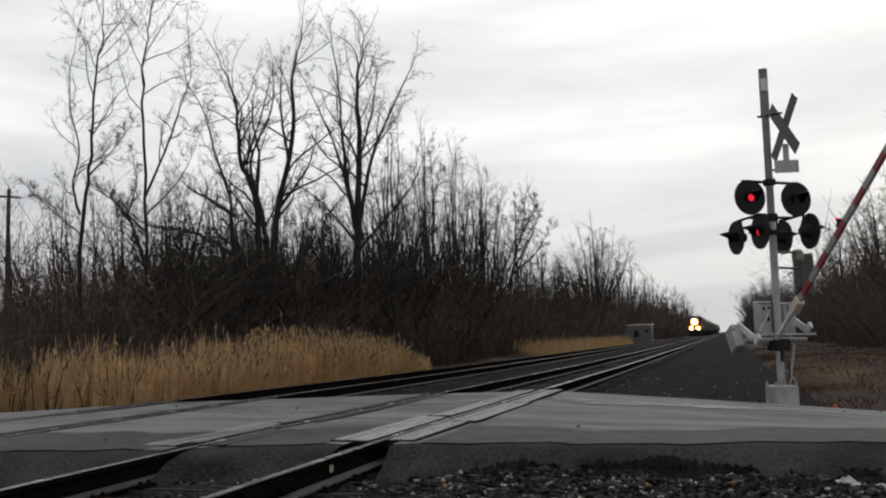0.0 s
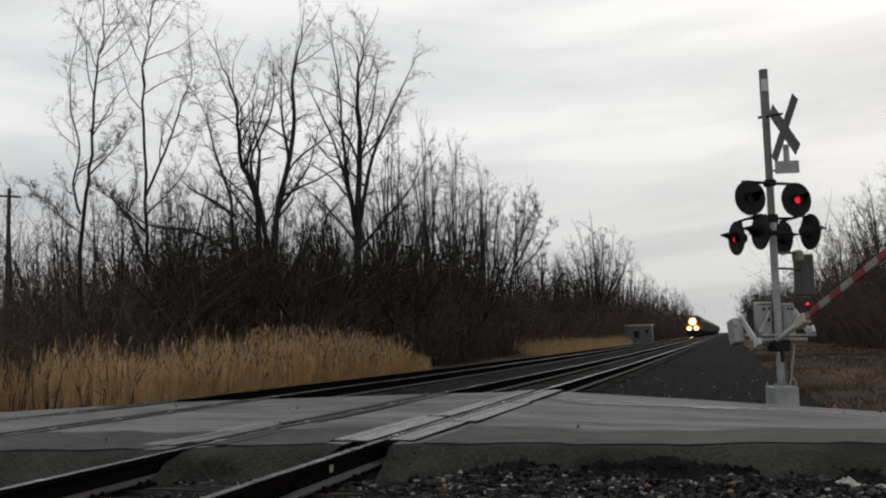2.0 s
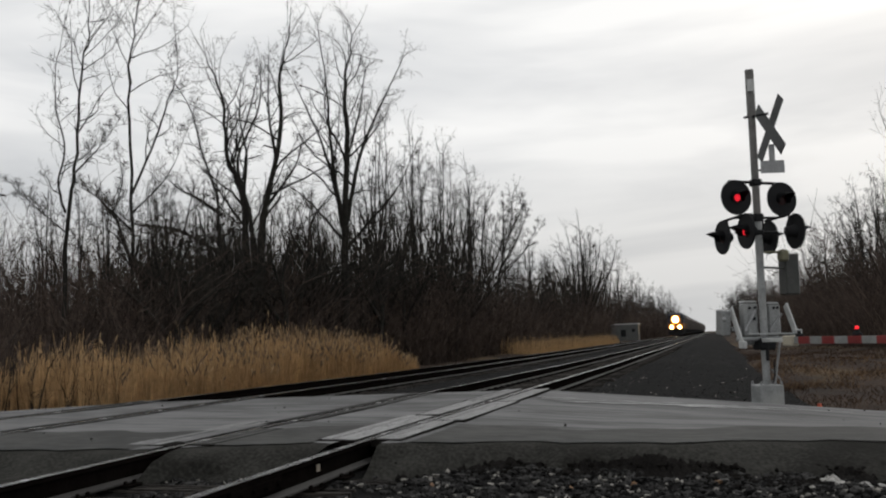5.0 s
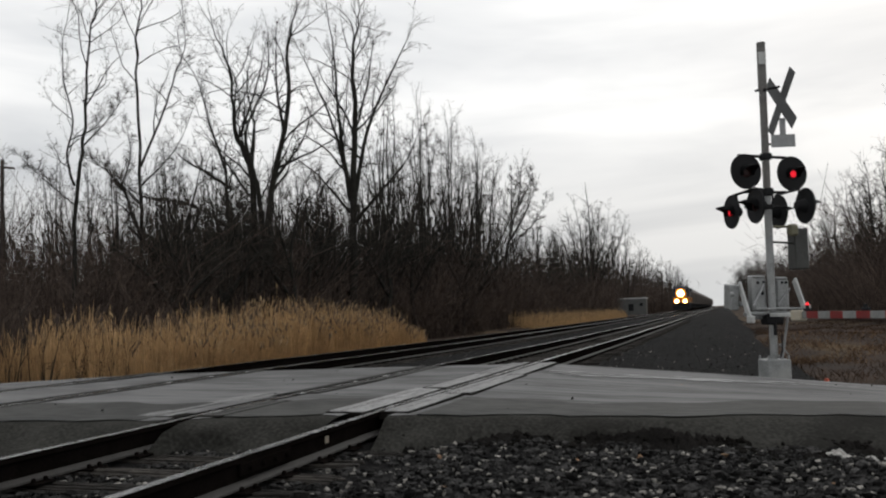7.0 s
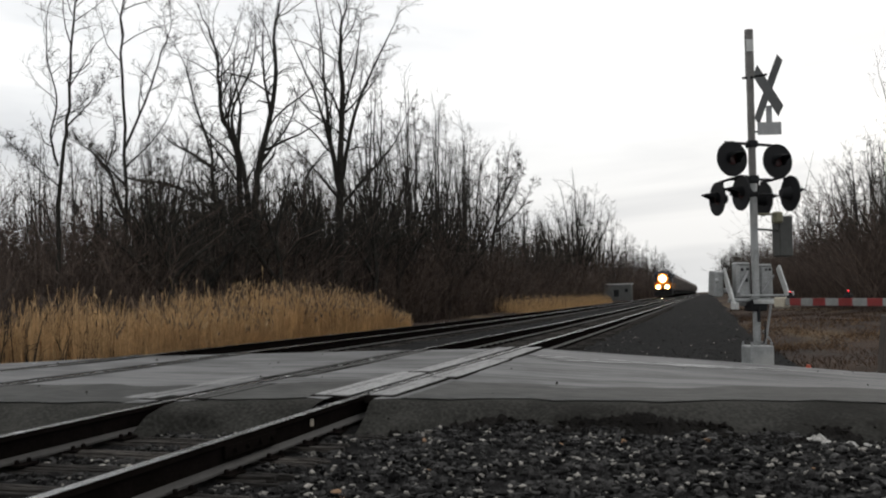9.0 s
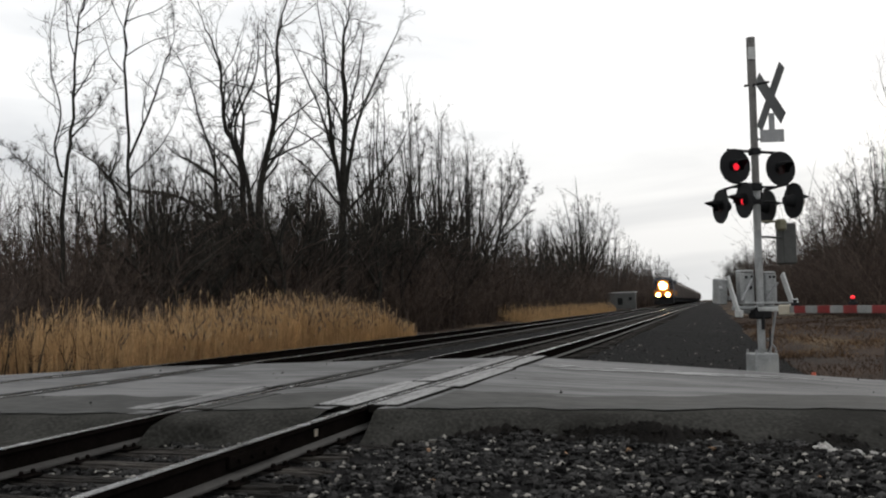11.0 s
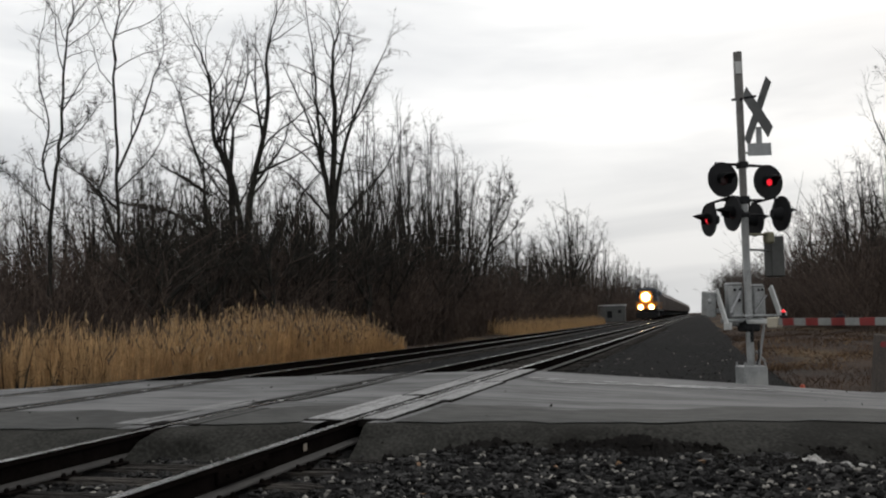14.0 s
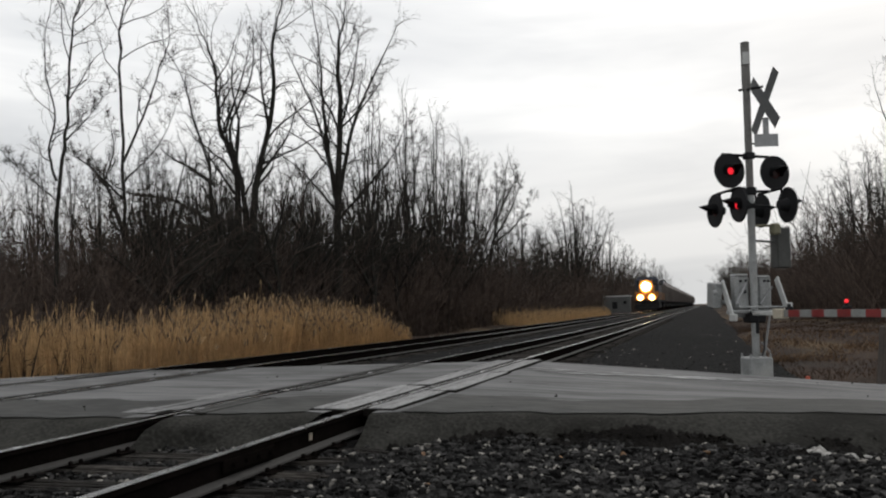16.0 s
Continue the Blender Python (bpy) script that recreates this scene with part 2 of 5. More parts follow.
def tubes(p0, p1, r0, r1, sides=3):
    """Tapered sticks from p0 to p1 as verts and quads."""
    p0, p1 = np.asarray(p0, float), np.asarray(p1, float)
    r0, r1 = np.asarray(r0, float), np.asarray(r1, float)
    d = p1 - p0
    d /= np.linalg.norm(d, axis=1, keepdims=True) + 1e-9
    ref = np.where(np.abs(d[:, 2:3]) > 0.9, [[1.0, 0, 0]], [[0, 0, 1.0]])
    u = np.cross(d, ref)
    u /= np.linalg.norm(u, axis=1, keepdims=True) + 1e-9
    w = np.cross(d, u)
    a = np.arange(sides) * 2 * np.pi / sides
    ring = u[:, None] * np.cos(a)[None, :, None] + w[:, None] * np.sin(a)[None, :, None]
    v = np.concatenate([p0[:, None] + ring * r0[:, None, None], p1[:, None] + ring * r1[:, None, None]], 1)
    base = (np.arange(len(p0)) * 2 * sides)[:, None]
    i = np.arange(sides)
    j = (i + 1) % sides
    quad = np.stack([i, j, j + sides, i + sides], -1)
    return v.reshape(-1, 3), (base[:, :, None] + quad[None]).reshape(-1, 4)


def part(name, bm, material, parent=None, label=""):
    """Links a bmesh as one mesh object under a thing or a part."""
    me = bpy.data.meshes.new(name)
    bmesh.ops.recalc_face_normals(bm, faces=bm.faces)
    bm.to_mesh(me)
    bm.free()
    me.materials.append(material)
    ob = new(name, me)
    ob.parent = parent
    if label:
        ob["label"] = label
    return ob


def box(bm, sx, sy, sz, m=None, bevel=0.0):
    """A box of that size about its middle, at the pose m."""
    r = bmesh.ops.create_cube(bm, size=1.0, matrix=(m or Matrix()) @ Matrix.Diagonal((sx, sy, sz, 1)))
    if bevel:
        es = list({e for v in r["verts"] for e in v.link_edges})
        bmesh.ops.bevel(bm, geom=es, offset=bevel, segments=1, affect="EDGES")
    return bm


def rod(bm, a, b, r, r2=None, n=12):
    """A closed round bar from a to b."""
    a, b = Vector(a), Vector(b)
    m = Matrix.Translation((a + b) / 2) @ (b - a).to_track_quat("Z", "Y").to_matrix().to_4x4()
    bmesh.ops.create_cone(bm, cap_ends=True, segments=n, radius1=r, radius2=r if r2 is None else r2, depth=(b - a).length, matrix=m)
    return bm


def B():
    return bmesh.new()


def empty(name, m):
    ob = new(name)
    ob.matrix_world = m
    return ob


# ---- lie of the land ----
GAUGE = 0.7525
NEAR_X, FAR_X = -3.55, -7.75


def dip(y):
    """The sag of the line beyond the crossing."""
    return np.interp(y, [-50, 0, 7, 14, 25, 45, 90, 5000], [-0.05, -0.05, 0, 0, -0.035, -0.038, 0, 0])


def near_edge(x):
    return 6.39 + 0.24 * (x + 2.7)


def far_edge(x):
    return 12.8 + 0.27 * (x + 2.6)


def road_z(x, v):
    """Road height at x and at v across it (0 near edge, 1 far edge)."""
    far = np.interp(x, [-45, -12, -10.5, -8.6, -2.6, -0.48, 2.25, 45], [-0.7, -0.13, -0.075, -0.005, -0.005, -0.2, -0.48, -1.0])
    near = np.interp(x, [-45, -12, -8.6, -2.6, -1.1, 0.16, 1.3, 4, 45], [-0.7, -0.12, -0.005, -0.005, -0.05, -0.07, -0.1, -0.22, -0.9])
    return near + (far - near) * v


def reach(x):
    """How far the near shoulder spreads at x, as a share: short beside the rails."""
    return np.interp(x, [-2.75, -1.6, -0.2, 1.0], [0.42, 0.6, 0.9, 1.0])


def shoulder_drop(x, o):
    """How far the near shoulder has fallen at o metres from the road's edge."""
    return np.interp(o / reach(x), [0, 0.15, 0.35, 0.58, 0.85], [0, 0.012, 0.06, 0.16, 0.3])


def bed_z(x, y):
    """Height of the ballast."""
    x, y = np.asarray(x, float), np.asarray(y, float)
    z = np.interp(x, [-14, -11, -9.6, -9.2, -6.3, -6.1, -5.2, -5.0, -2.1, -1.9, -1.2, 0.2, 1.0, 1.8, 6], [-0.75, -0.5, -0.2, -0.225, -0.225, -0.2, -0.2, -0.225, -0.225, -0.2, -0.24, -0.36, -0.46, -0.8, -1.6])
    z2 = np.interp(x, [-14, -10, -9.2, -6.3, -5.2, -5.0, -2.1, -1.9, -1, 2, 5], [-0.6, -0.3, -0.225, -0.225, -0.2, -0.225, -0.225, -0.19, -0.2, -0.25, -0.34])
    w = np.clip((y - 5.5) / 5.0, 0, 1)
    return z2 * (1 - w) + z * w + dip(y)


def ground_z(x, y):
    d = np.hypot(x, y)
    return np.where((x > -13.5) & (x < 5.0) & (y > -15) & (y < 420), -1.0, -0.6 + 0.0 * d)


def grid_mesh(name, xs, ys, zf, material):
    X, Y = np.meshgrid(xs, ys)
    v = np.stack([X, Y, zf(X, Y)], -1).reshape(-1, 3)
    nx, ny = len(xs), len(ys)
    i = (np.arange(ny - 1)[:, None] * nx + np.arange(nx - 1)[None]).ravel()
    return mesh_np(name, v, np.stack([i, i + 1, i + nx + 1, i + nx], -1), material, True)


rng = np.random.default_rng(7)
gx = np.concatenate([[-3000, -1200, -500, -220, -120, -80], np.linspace(-60, 40, 101), [60, 100, 180, 400, 1200, 3000]])
gy = np.concatenate([[-3000, -800, -200, -60], np.linspace(-20, 160, 121), np.linspace(170, 450, 29), [600, 1000, 2000, 3000]])


def land(X, Y):
    """One sheet of ground: level scrub, lower under the line and the road."""
    road = np.interp(np.abs(Y - (far_edge(X) + near_edge(X)) / 2), [0, 4, 6.5], [1, 1, 0]) * (np.abs(X) < 45)
    line = np.interp(X - np.interp(Y, [9, 14], [3.6, 0]), [-13.5, -11.5, 0.5, 1.3], [0, 1, 1, 0]) * (Y > -15) * (Y < 440)
    h = -0.62 + 0.16 * np.sin(X * 0.31 + 1) * np.sin(Y * 0.23) + 0.07 * np.sin(X * 1.1) * np.cos(Y * 0.9)
    bank = np.interp(X, [0.6, 2.0, 5, 12, 40, 60], [0.1, 0.12, 0.2, 0.35, 0.6, 0.6]) * np.interp(Y, [12, 16, 40], [0, 0.6, 1])
    return h + bank - 0.45 * np.maximum(line, 0) - 0.6 * road


ground = tagged(new("ground", grid_mesh("ground", gx, gy, land, M_GROUND)), "brown scrub ground with leaf litter and dead grass", "ground", kind="structure")
bx = np.linspace(-13, 5, 73)
by = np.concatenate([np.linspace(-8, 30, 153), np.linspace(31, 120, 60), np.linspace(124, 440, 60)])


def bed_top(X, Y):
    lump = 0.012 * np.sin(X * 9.1 + Y * 3.3) + 0.012 * np.sin(Y * 8.3 - X * 4.7)
    road = ((Y > near_edge(X) + 0.25) & (Y < far_edge(X) - 0.25))
    return bed_z(X, Y) + lump - 0.3 * road


me = grid_mesh("ballast", bx, by, bed_top, M_BALLAST)
ballast = tagged(new("ballast_bed", me), "dark crushed stone ballast under the railway tracks", "ballast", kind="structure")

# road: worn asphalt top over the crossing, with a crumbling sloped apron at both sides
rx = np.concatenate([np.linspace(-45, -14, 14), np.linspace(-13, 8, 106), np.linspace(9, 45, 16)])
rv = np.linspace(0, 1, 25)
V, T = [], []
for v in rv:
    edge = 0.06 * np.sin(rx * 3.1) + 0.05 * np.sin(rx * 7.7 + 1) + 0.03 * np.sin(rx * 17)
    y = near_edge(rx) * (1 - v) + far_edge(rx) * v + (edge if v == 0 else 0)
    V.append(np.stack([rx, y, road_z(rx, v) + 0.01 * np.sin(rx * 0.9) * np.sin(v * 9)], -1))
V = np.array(V)
nx = len(rx)
i = (np.arange(len(rv) - 1)[:, None] * nx + np.arange(nx - 1)[None]).ravel()
quads = np.stack([i, i + 1, i + nx + 1, i + nx], -1)
flat = V.reshape(-1, 3)


def over(fl, a, b):
    """Leaves out the quads between a and b along the road's x."""
    cx = flat[fl].mean(1)[:, 0]
    return fl[(cx < a) | (cx > b)]


quads = over(quads, NEAR_X + GAUGE - 0.12, NEAR_X + GAUGE + 0.12)
quads = over(quads, NEAR_X - GAUGE - 0.12, NEAR_X - GAUGE + 0.12)
quads = over(quads, FAR_X + GAUGE - 0.12, FAR_X + GAUGE + 0.12)
quads = over(quads, FAR_X - GAUGE - 0.12, FAR_X - GAUGE + 0.12)
road = tagged(new("road", mesh_np("road", flat, quads, M_ASPHALT, True)), "worn grey asphalt road over the level crossing", "road", kind="structure")
for side, name in ((0, "near"), (1, "far")):
    W = []
    prof = [(0.0, 0.0), (0.15, -0.012), (0.35, -0.06), (0.58, -0.16), (0.85, -0.3)] if side == 0 else [(0.0, 0.0), (0.2, -0.06), (0.5, -0.25)]
    for k, (o, dz) in enumerate(prof):
        wob = 0.06 * np.sin(rx * 3.1) + 0.05 * np.sin(rx * 7.7 + 1) + 0.03 * np.sin(rx * 17)
        wob2 = k * 0.6 * (0.06 * np.sin(rx * 2.3 + k) + 0.05 * np.sin(rx * 6.1 + 2 * k) + 0.03 * np.sin(rx * 13.7 + k))
        y = near_edge(rx) + (wob2 - o) * np.where(rx > -2.75, reach(rx), 0.85) + wob if side == 0 else far_edge(rx) + o
        W.append(np.stack([rx, y, road_z(rx, side) + dz * (1 + 0.15 * np.sin(rx * 5 + k)) - 0.004], -1))
    W = np.array(W)
    i = (np.arange(len(prof) - 1)[:, None] * nx + np.arange(nx - 1)[None]).ravel()
    q = np.stack([i, i + 1, i + nx + 1, i + nx], -1)
    flat = W.reshape(-1, 3)
    for c, hw in ((NEAR_X + GAUGE, 0.17), (NEAR_X - GAUGE, 0.17), (FAR_X + GAUGE, 0.15), (FAR_X - GAUGE, 0.15)):
        q = over(q, c - hw, c + hw)
    tagged(new("road_shoulder", mesh_np("road_shoulder", flat, q, M_APRON, True)), "dark crumbling asphalt shoulder sloping to the ballast", "shoulder", kind="structure")


# dark soil washed over the foot of the near shoulder
sx_ = np.linspace(-2.35, 10, 700)
V = []
for k, o in enumerate((0.42, 0.5, 0.58, 0.68, 0.8, 0.95)):
    ox = o + (0.13 * np.sin(sx_ * 1.9) + 0.07 * np.sin(sx_ * 4.7 + 1) + 0.03 * np.sin(sx_ * 13)) * (1 - 0.1 * k)
    ox = ox * reach(sx_)
    lip = road_z(sx_, 0) - shoulder_drop(sx_, ox)
    rough = 0.014 * np.sin(sx_ * 11 + 2 * k) * np.sin(sx_ * 5.3 + k) + rng.normal(0, 0.011, len(sx_))
    y = near_edge(sx_) - ox
    V.append(np.stack([sx_, y, np.maximum(lip, bed_z(sx_, y)) + (-0.03, 0.004, 0.016, 0.018, 0.012, -0.03)[k] + rough], -1))
i = (np.arange(5)[:, None] * len(sx_) + np.arange(len(sx_) - 1)[None]).ravel()
tagged(new("soil_verge", mesh_np("soil_verge", np.array(V).reshape(-1, 3), np.stack([i, i + 1, i + len(sx_) + 1, i + len(sx_)], -1), M_VERGE, True)), "black damp soil along the foot of the road shoulder", "soil", kind="structure")


# ---- railway tracks ----
def rail_mesh(off, z_of, ys, x0):
    """A rail of T section swept along the line."""
    sec = [(-0.036, 0.0), (0.036, 0.0), (0.036, -0.035), (0.01, -0.05), (0.01, -0.145), (0.07, -0.165), (0.07, -0.178), (-0.07, -0.178), (-0.07, -0.165), (-0.01, -0.145), (-0.01, -0.05), (-0.036, -0.035)]
    xs = x0 + off + 0 * ys
    zs = z_of(ys)
    k = len(sec)
    v = np.stack([np.stack([xs + a, ys, zs + b], -1) for a, b in sec], 1).reshape(-1, 3)
    n = len(ys)
    i = (np.arange(n - 1)[:, None] * k + np.arange(k)[None])
    j = (np.arange(n - 1)[:, None] * k + (np.arange(k)[None] + 1) % k)
    f = np.stack([i, j, j + k, i + k], -1)
    me = mesh_np("rail", v, f.reshape(-1, 4), M_RAIL)
    me.materials.append(M_RAILTOP)
    me.materials.append(M_RAILFOOT)
    idx = np.zeros((n - 1, k), np.int32)
    idx[:, 0] = 1
    idx[:, 5] = idx[:, 8] = 2
    idx[:, 4] = 2
    me.polygons.foreach_set("material_index", idx.ravel())
    return me


rail_y = np.concatenate([np.linspace(-8, 100, 217), np.linspace(102, 440, 120)])
tie_meshes = []
for k in range(4):
    tie_bm = bmesh.new()
    box(tie_bm, 2.58, 0.21, 0.13, pose(0, 0, -0.02))
    for q in range(6):
        a_, b_ = rng.uniform(-1.3, -1.16), rng.uniform(1.16, 1.3)
        box(tie_bm, b_ - a_, rng.uniform(0.024, 0.033), 0.05, pose((a_ + b_) / 2, -0.094 + 0.0375 * q, 0.06 + rng.uniform(-0.022, 0.004), 0, rng.normal(0, 0.3), rng.normal(0, 0.35)), 0.006)
    tie_me = bpy.data.meshes.new("tie")
    tie_bm.to_mesh(tie_me)
    tie_bm.free()
    tie_me.materials.append(M_TIE)
    tie_meshes.append(tie_me)
plate_bm = bmesh.new()
box(plate_bm, 0.3, 0.17, 0.016, None, 0.004)
for sx, sy in ((-0.1, 0.05), (0.1, -0.05), (0.1, 0.05), (-0.13, -0.05)):
    box(plate_bm, 0.026, 0.026, 0.03, pose(sx, sy, 0.02), 0.006)
plate_me = bpy.data.meshes.new("tie_plate")
plate_bm.to_mesh(plate_me)
plate_bm.free()
plate_me.materials.append(M_RAIL)


def track(x0, dz, label, tie_to):
    tr = tagged(empty("railway_track", pose(0, 0, 0)), label, "railway track", kind="structure")
    for off in (-GAUGE, GAUGE):
        r = new("rail", rail_mesh(off, lambda y: dip(y) + dz, rail_y, x0))
        r.parent = tr
        r["label"] = "worn steel rail with a bright running surface"
    y = -6.0
    while y < tie_to:
        if not near_edge(x0) - 0.1 < y < far_edge(x0) + 0.05:
            t = new("tie", tie_meshes[int(rng.integers(0, 4))])
            t.parent = tr
            h = float(dip(y)) + dz
            t.matrix_local = pose(x0 + rng.normal(0, 0.03), y + rng.normal(0, 0.015), h - 0.278 + rng.normal(0, 0.004), 0, rng.normal(0, 0.2), rng.normal(0, 0.6))
            if y < 30:
                for off in (-GAUGE, GAUGE):
                    p = new("tie_plate", plate_me)
                    p.parent = tr
                    p.matrix_local = pose(x0 + off, y, h - 0.186, 0, 0, 0 if off < 0 else 180)
        y += 0.495
    return tr


near_track = track(NEAR_X, 0.0, "railway track with dark rails on weathered timber ties", 60)
far_track = track(FAR_X, 0.0, "second railway track beside the reeds", 45)

# worn timbers let into the asphalt along each rail
def crossing_board(tr, x, y, width, length, material=M_PANEL, turn=0.0):
    """One weathered plank with split ends, its top just under the rail's."""
    bm = bmesh.new()
    n = max(2, int(width / 0.09))
    for k in range(n):
        w = width / n
        cut = rng.uniform(0, 0.035, 2)
        box(bm, w - 0.006, length - cut.sum(), 0.1, pose((k + 0.5) * w - width / 2, (cut[0] - cut[1]) / 2, rng.normal(0, 0.003)), 0.006)
    ob = part("crossing_board", bm, material, tr)
    ob.matrix_local = pose(x, y + length / 2, -0.045, 0, rng.normal(0, 0.4), turn + rng.normal(0, 0.3))
    # Black border for the shade in the gap round the plank.
    part("joint_filler", box(B(), width + 0.045, length + 0.07, 0.06, pose(0, 0, 0.015)), M_SOIL_SHADE, ob, "black border drawn as the shaded gap round the plank")


NR, NL, FR, FL = NEAR_X + GAUGE, NEAR_X - GAUGE, FAR_X + GAUGE, FAR_X - GAUGE
ny = near_edge(NR)
for x_, y_, w_, l_ in ((NR - 0.245, ny + 0.14, 0.3, 2.1), (NR - 0.21, ny + 2.35, 0.24, 1.9), (NR - 0.23, ny + 4.3, 0.27, 2.2),
                       (NR + 0.18, ny + 0.2, 0.22, 1.5), (NR + 0.225, ny + 1.75, 0.3, 2.3), (NR + 0.2, ny + 4.1, 0.26, 2.4)):
    crossing_board(near_track, x_, y_, w_, l_)
ny = near_edge(NL)
crossing_board(near_track, NL - 0.3, ny + 0.1, 0.42, 1.9, M_OLDPANEL)
crossing_board(near_track, NL + 0.17, ny + 0.15, 0.2, 1.2, M_OLDASPHALT)
for x_, w_ in ((NL + 0.14, 0.12), (NL - 0.13, 0.1)):
    crossing_board(near_track, x_, ny + 2.1, w_, 4.2, M_OLDASPHALT)
for x_ in (FR + 0.13, FR - 0.14, FL + 0.14, FL - 0.13):
    crossing_board(far_track, x_, near_edge(x_) + 0.2, 0.1, 6.2, M_OLDASPHALT)


def pale_streak(x0, x1, inset, width, seed):
    """A thin pale streak laid just above the road."""
    xs = np.linspace(x0, x1, 30)
    u = (xs - x0) / (x1 - x0)
    half = 0.5 * width * np.sqrt(np.clip(4 * u * (1 - u), 0, 1)) * (0.75 + 0.25 * np.sin(xs * 19 + seed))
    v = []
    for sgn in (-1, 1):
        y = far_edge(xs) - inset + sgn * half + 0.02 * np.sin(xs * 13 + 2 * seed + sgn)
        f = (y - near_edge(xs)) / (far_edge(xs) - near_edge(xs))
        v.append(np.stack([xs, y, road_z(xs, f) + 0.01 * np.sin(xs * 0.9) * np.sin(f * 9) + 0.009], -1))
    i = np.arange(29)
    ob = new("pale_streak", mesh_np("pale_streak", np.concatenate(v), np.stack([i, i + 1, i + 31, i + 30], -1), M_PALE_STREAK, True))
    ob.parent = road
    ob["label"] = "pale streak on the asphalt"


for k in range(16):
    a_ = -2.45 + 3.4 * (k / 16) + rng.uniform(-0.1, 0.1)
    pale_streak(a_, a_ + rng.uniform(0.4, 1.3), 1.35 + 0.75 * ((k * 7) % 16) / 16 - 0.1 * k / 16, rng.uniform(0.07, 0.24), k)
# On the left, thin remains of a white painted line.
for k in range(5):
    pale_streak(-13.8 + 0.9 * k, -12.7 + 0.9 * k + rng.uniform(0, 0.8), 0.5 + 0.25 * (k % 3), 0.07, k + 20)


def dark_strip():
    """Older, darker asphalt along the near side of the road."""
    v = []
    for k, w in enumerate((0.0, 0.35, 0.7, 1.0)):
        wob = 0.06 * np.sin(rx * 3.1) + 0.05 * np.sin(rx * 7.7 + 1) + 0.03 * np.sin(rx * 17)
        y = near_edge(rx) + wob * (1 - w) + w * (1.35 + 0.22 * np.sin(rx * 1.7) + 0.1 * np.sin(rx * 6.3))
        f = (y - near_edge(rx)) / (far_edge(rx) - near_edge(rx))
        v.append(np.stack([rx, y, road_z(rx, f) + 0.01 * np.sin(rx * 0.9) * np.sin(f * 9) + 0.005], -1))
    v = np.array(v).reshape(-1, 3)
    i = (np.arange(3)[:, None] * nx + np.arange(nx - 1)[None]).ravel()
    q = np.stack([i, i + 1, i + nx + 1, i + nx], -1)
    cx = v[q].mean(1)[:, 0]
    for c, hw in ((NEAR_X + GAUGE, 0.45), (NEAR_X - GAUGE, 0.25), (FAR_X + GAUGE, 0.2), (FAR_X - GAUGE, 0.2)):
        keep = np.abs(cx - c) > hw
        q, cx = q[keep], cx[keep]
    ob = new("asphalt_patch", mesh_np("asphalt_patch", v, q, M_OLDASPHALT, True))
    ob.parent = road
    ob["label"] = "strip of older darker asphalt"


dark_strip()
# joint bar bolted to the outer side of the near rail
jb = part("joint_bar", box(B(), 0.03, 0.62, 0.085, pose(NEAR_X + GAUGE + 0.026, 4.75, -0.095), 0.008), M_RAIL, near_track)
for k in range(4):
    part("bolt", rod(B(), (NEAR_X + GAUGE + 0.03, 4.53 + 0.15 * k, -0.09), (NEAR_X + GAUGE + 0.065, 4.53 + 0.15 * k, -0.09), 0.016, n=6), M_RAIL, jb)
part("rail_tag", box(B(), 0.006, 0.05, 0.05, pose(NEAR_X + GAUGE + 0.016, 5.62, -0.09), 0.0), M_PALETAG, near_track, "small pale tag on the rail web")


# ---- crossing signal with its gate ----
SIG = pose(0.69, 14.46, -0.36, 0, 1.0, 25)   # local x faces the road traffic, the gate reaches along local -y
PIVOT = (-0.16, 0.0, 1.045)
CYCLE, FIRST_A = 1.236, 0.97               # flashing: lamps A light at FIRST_A, lamps B half a cycle later


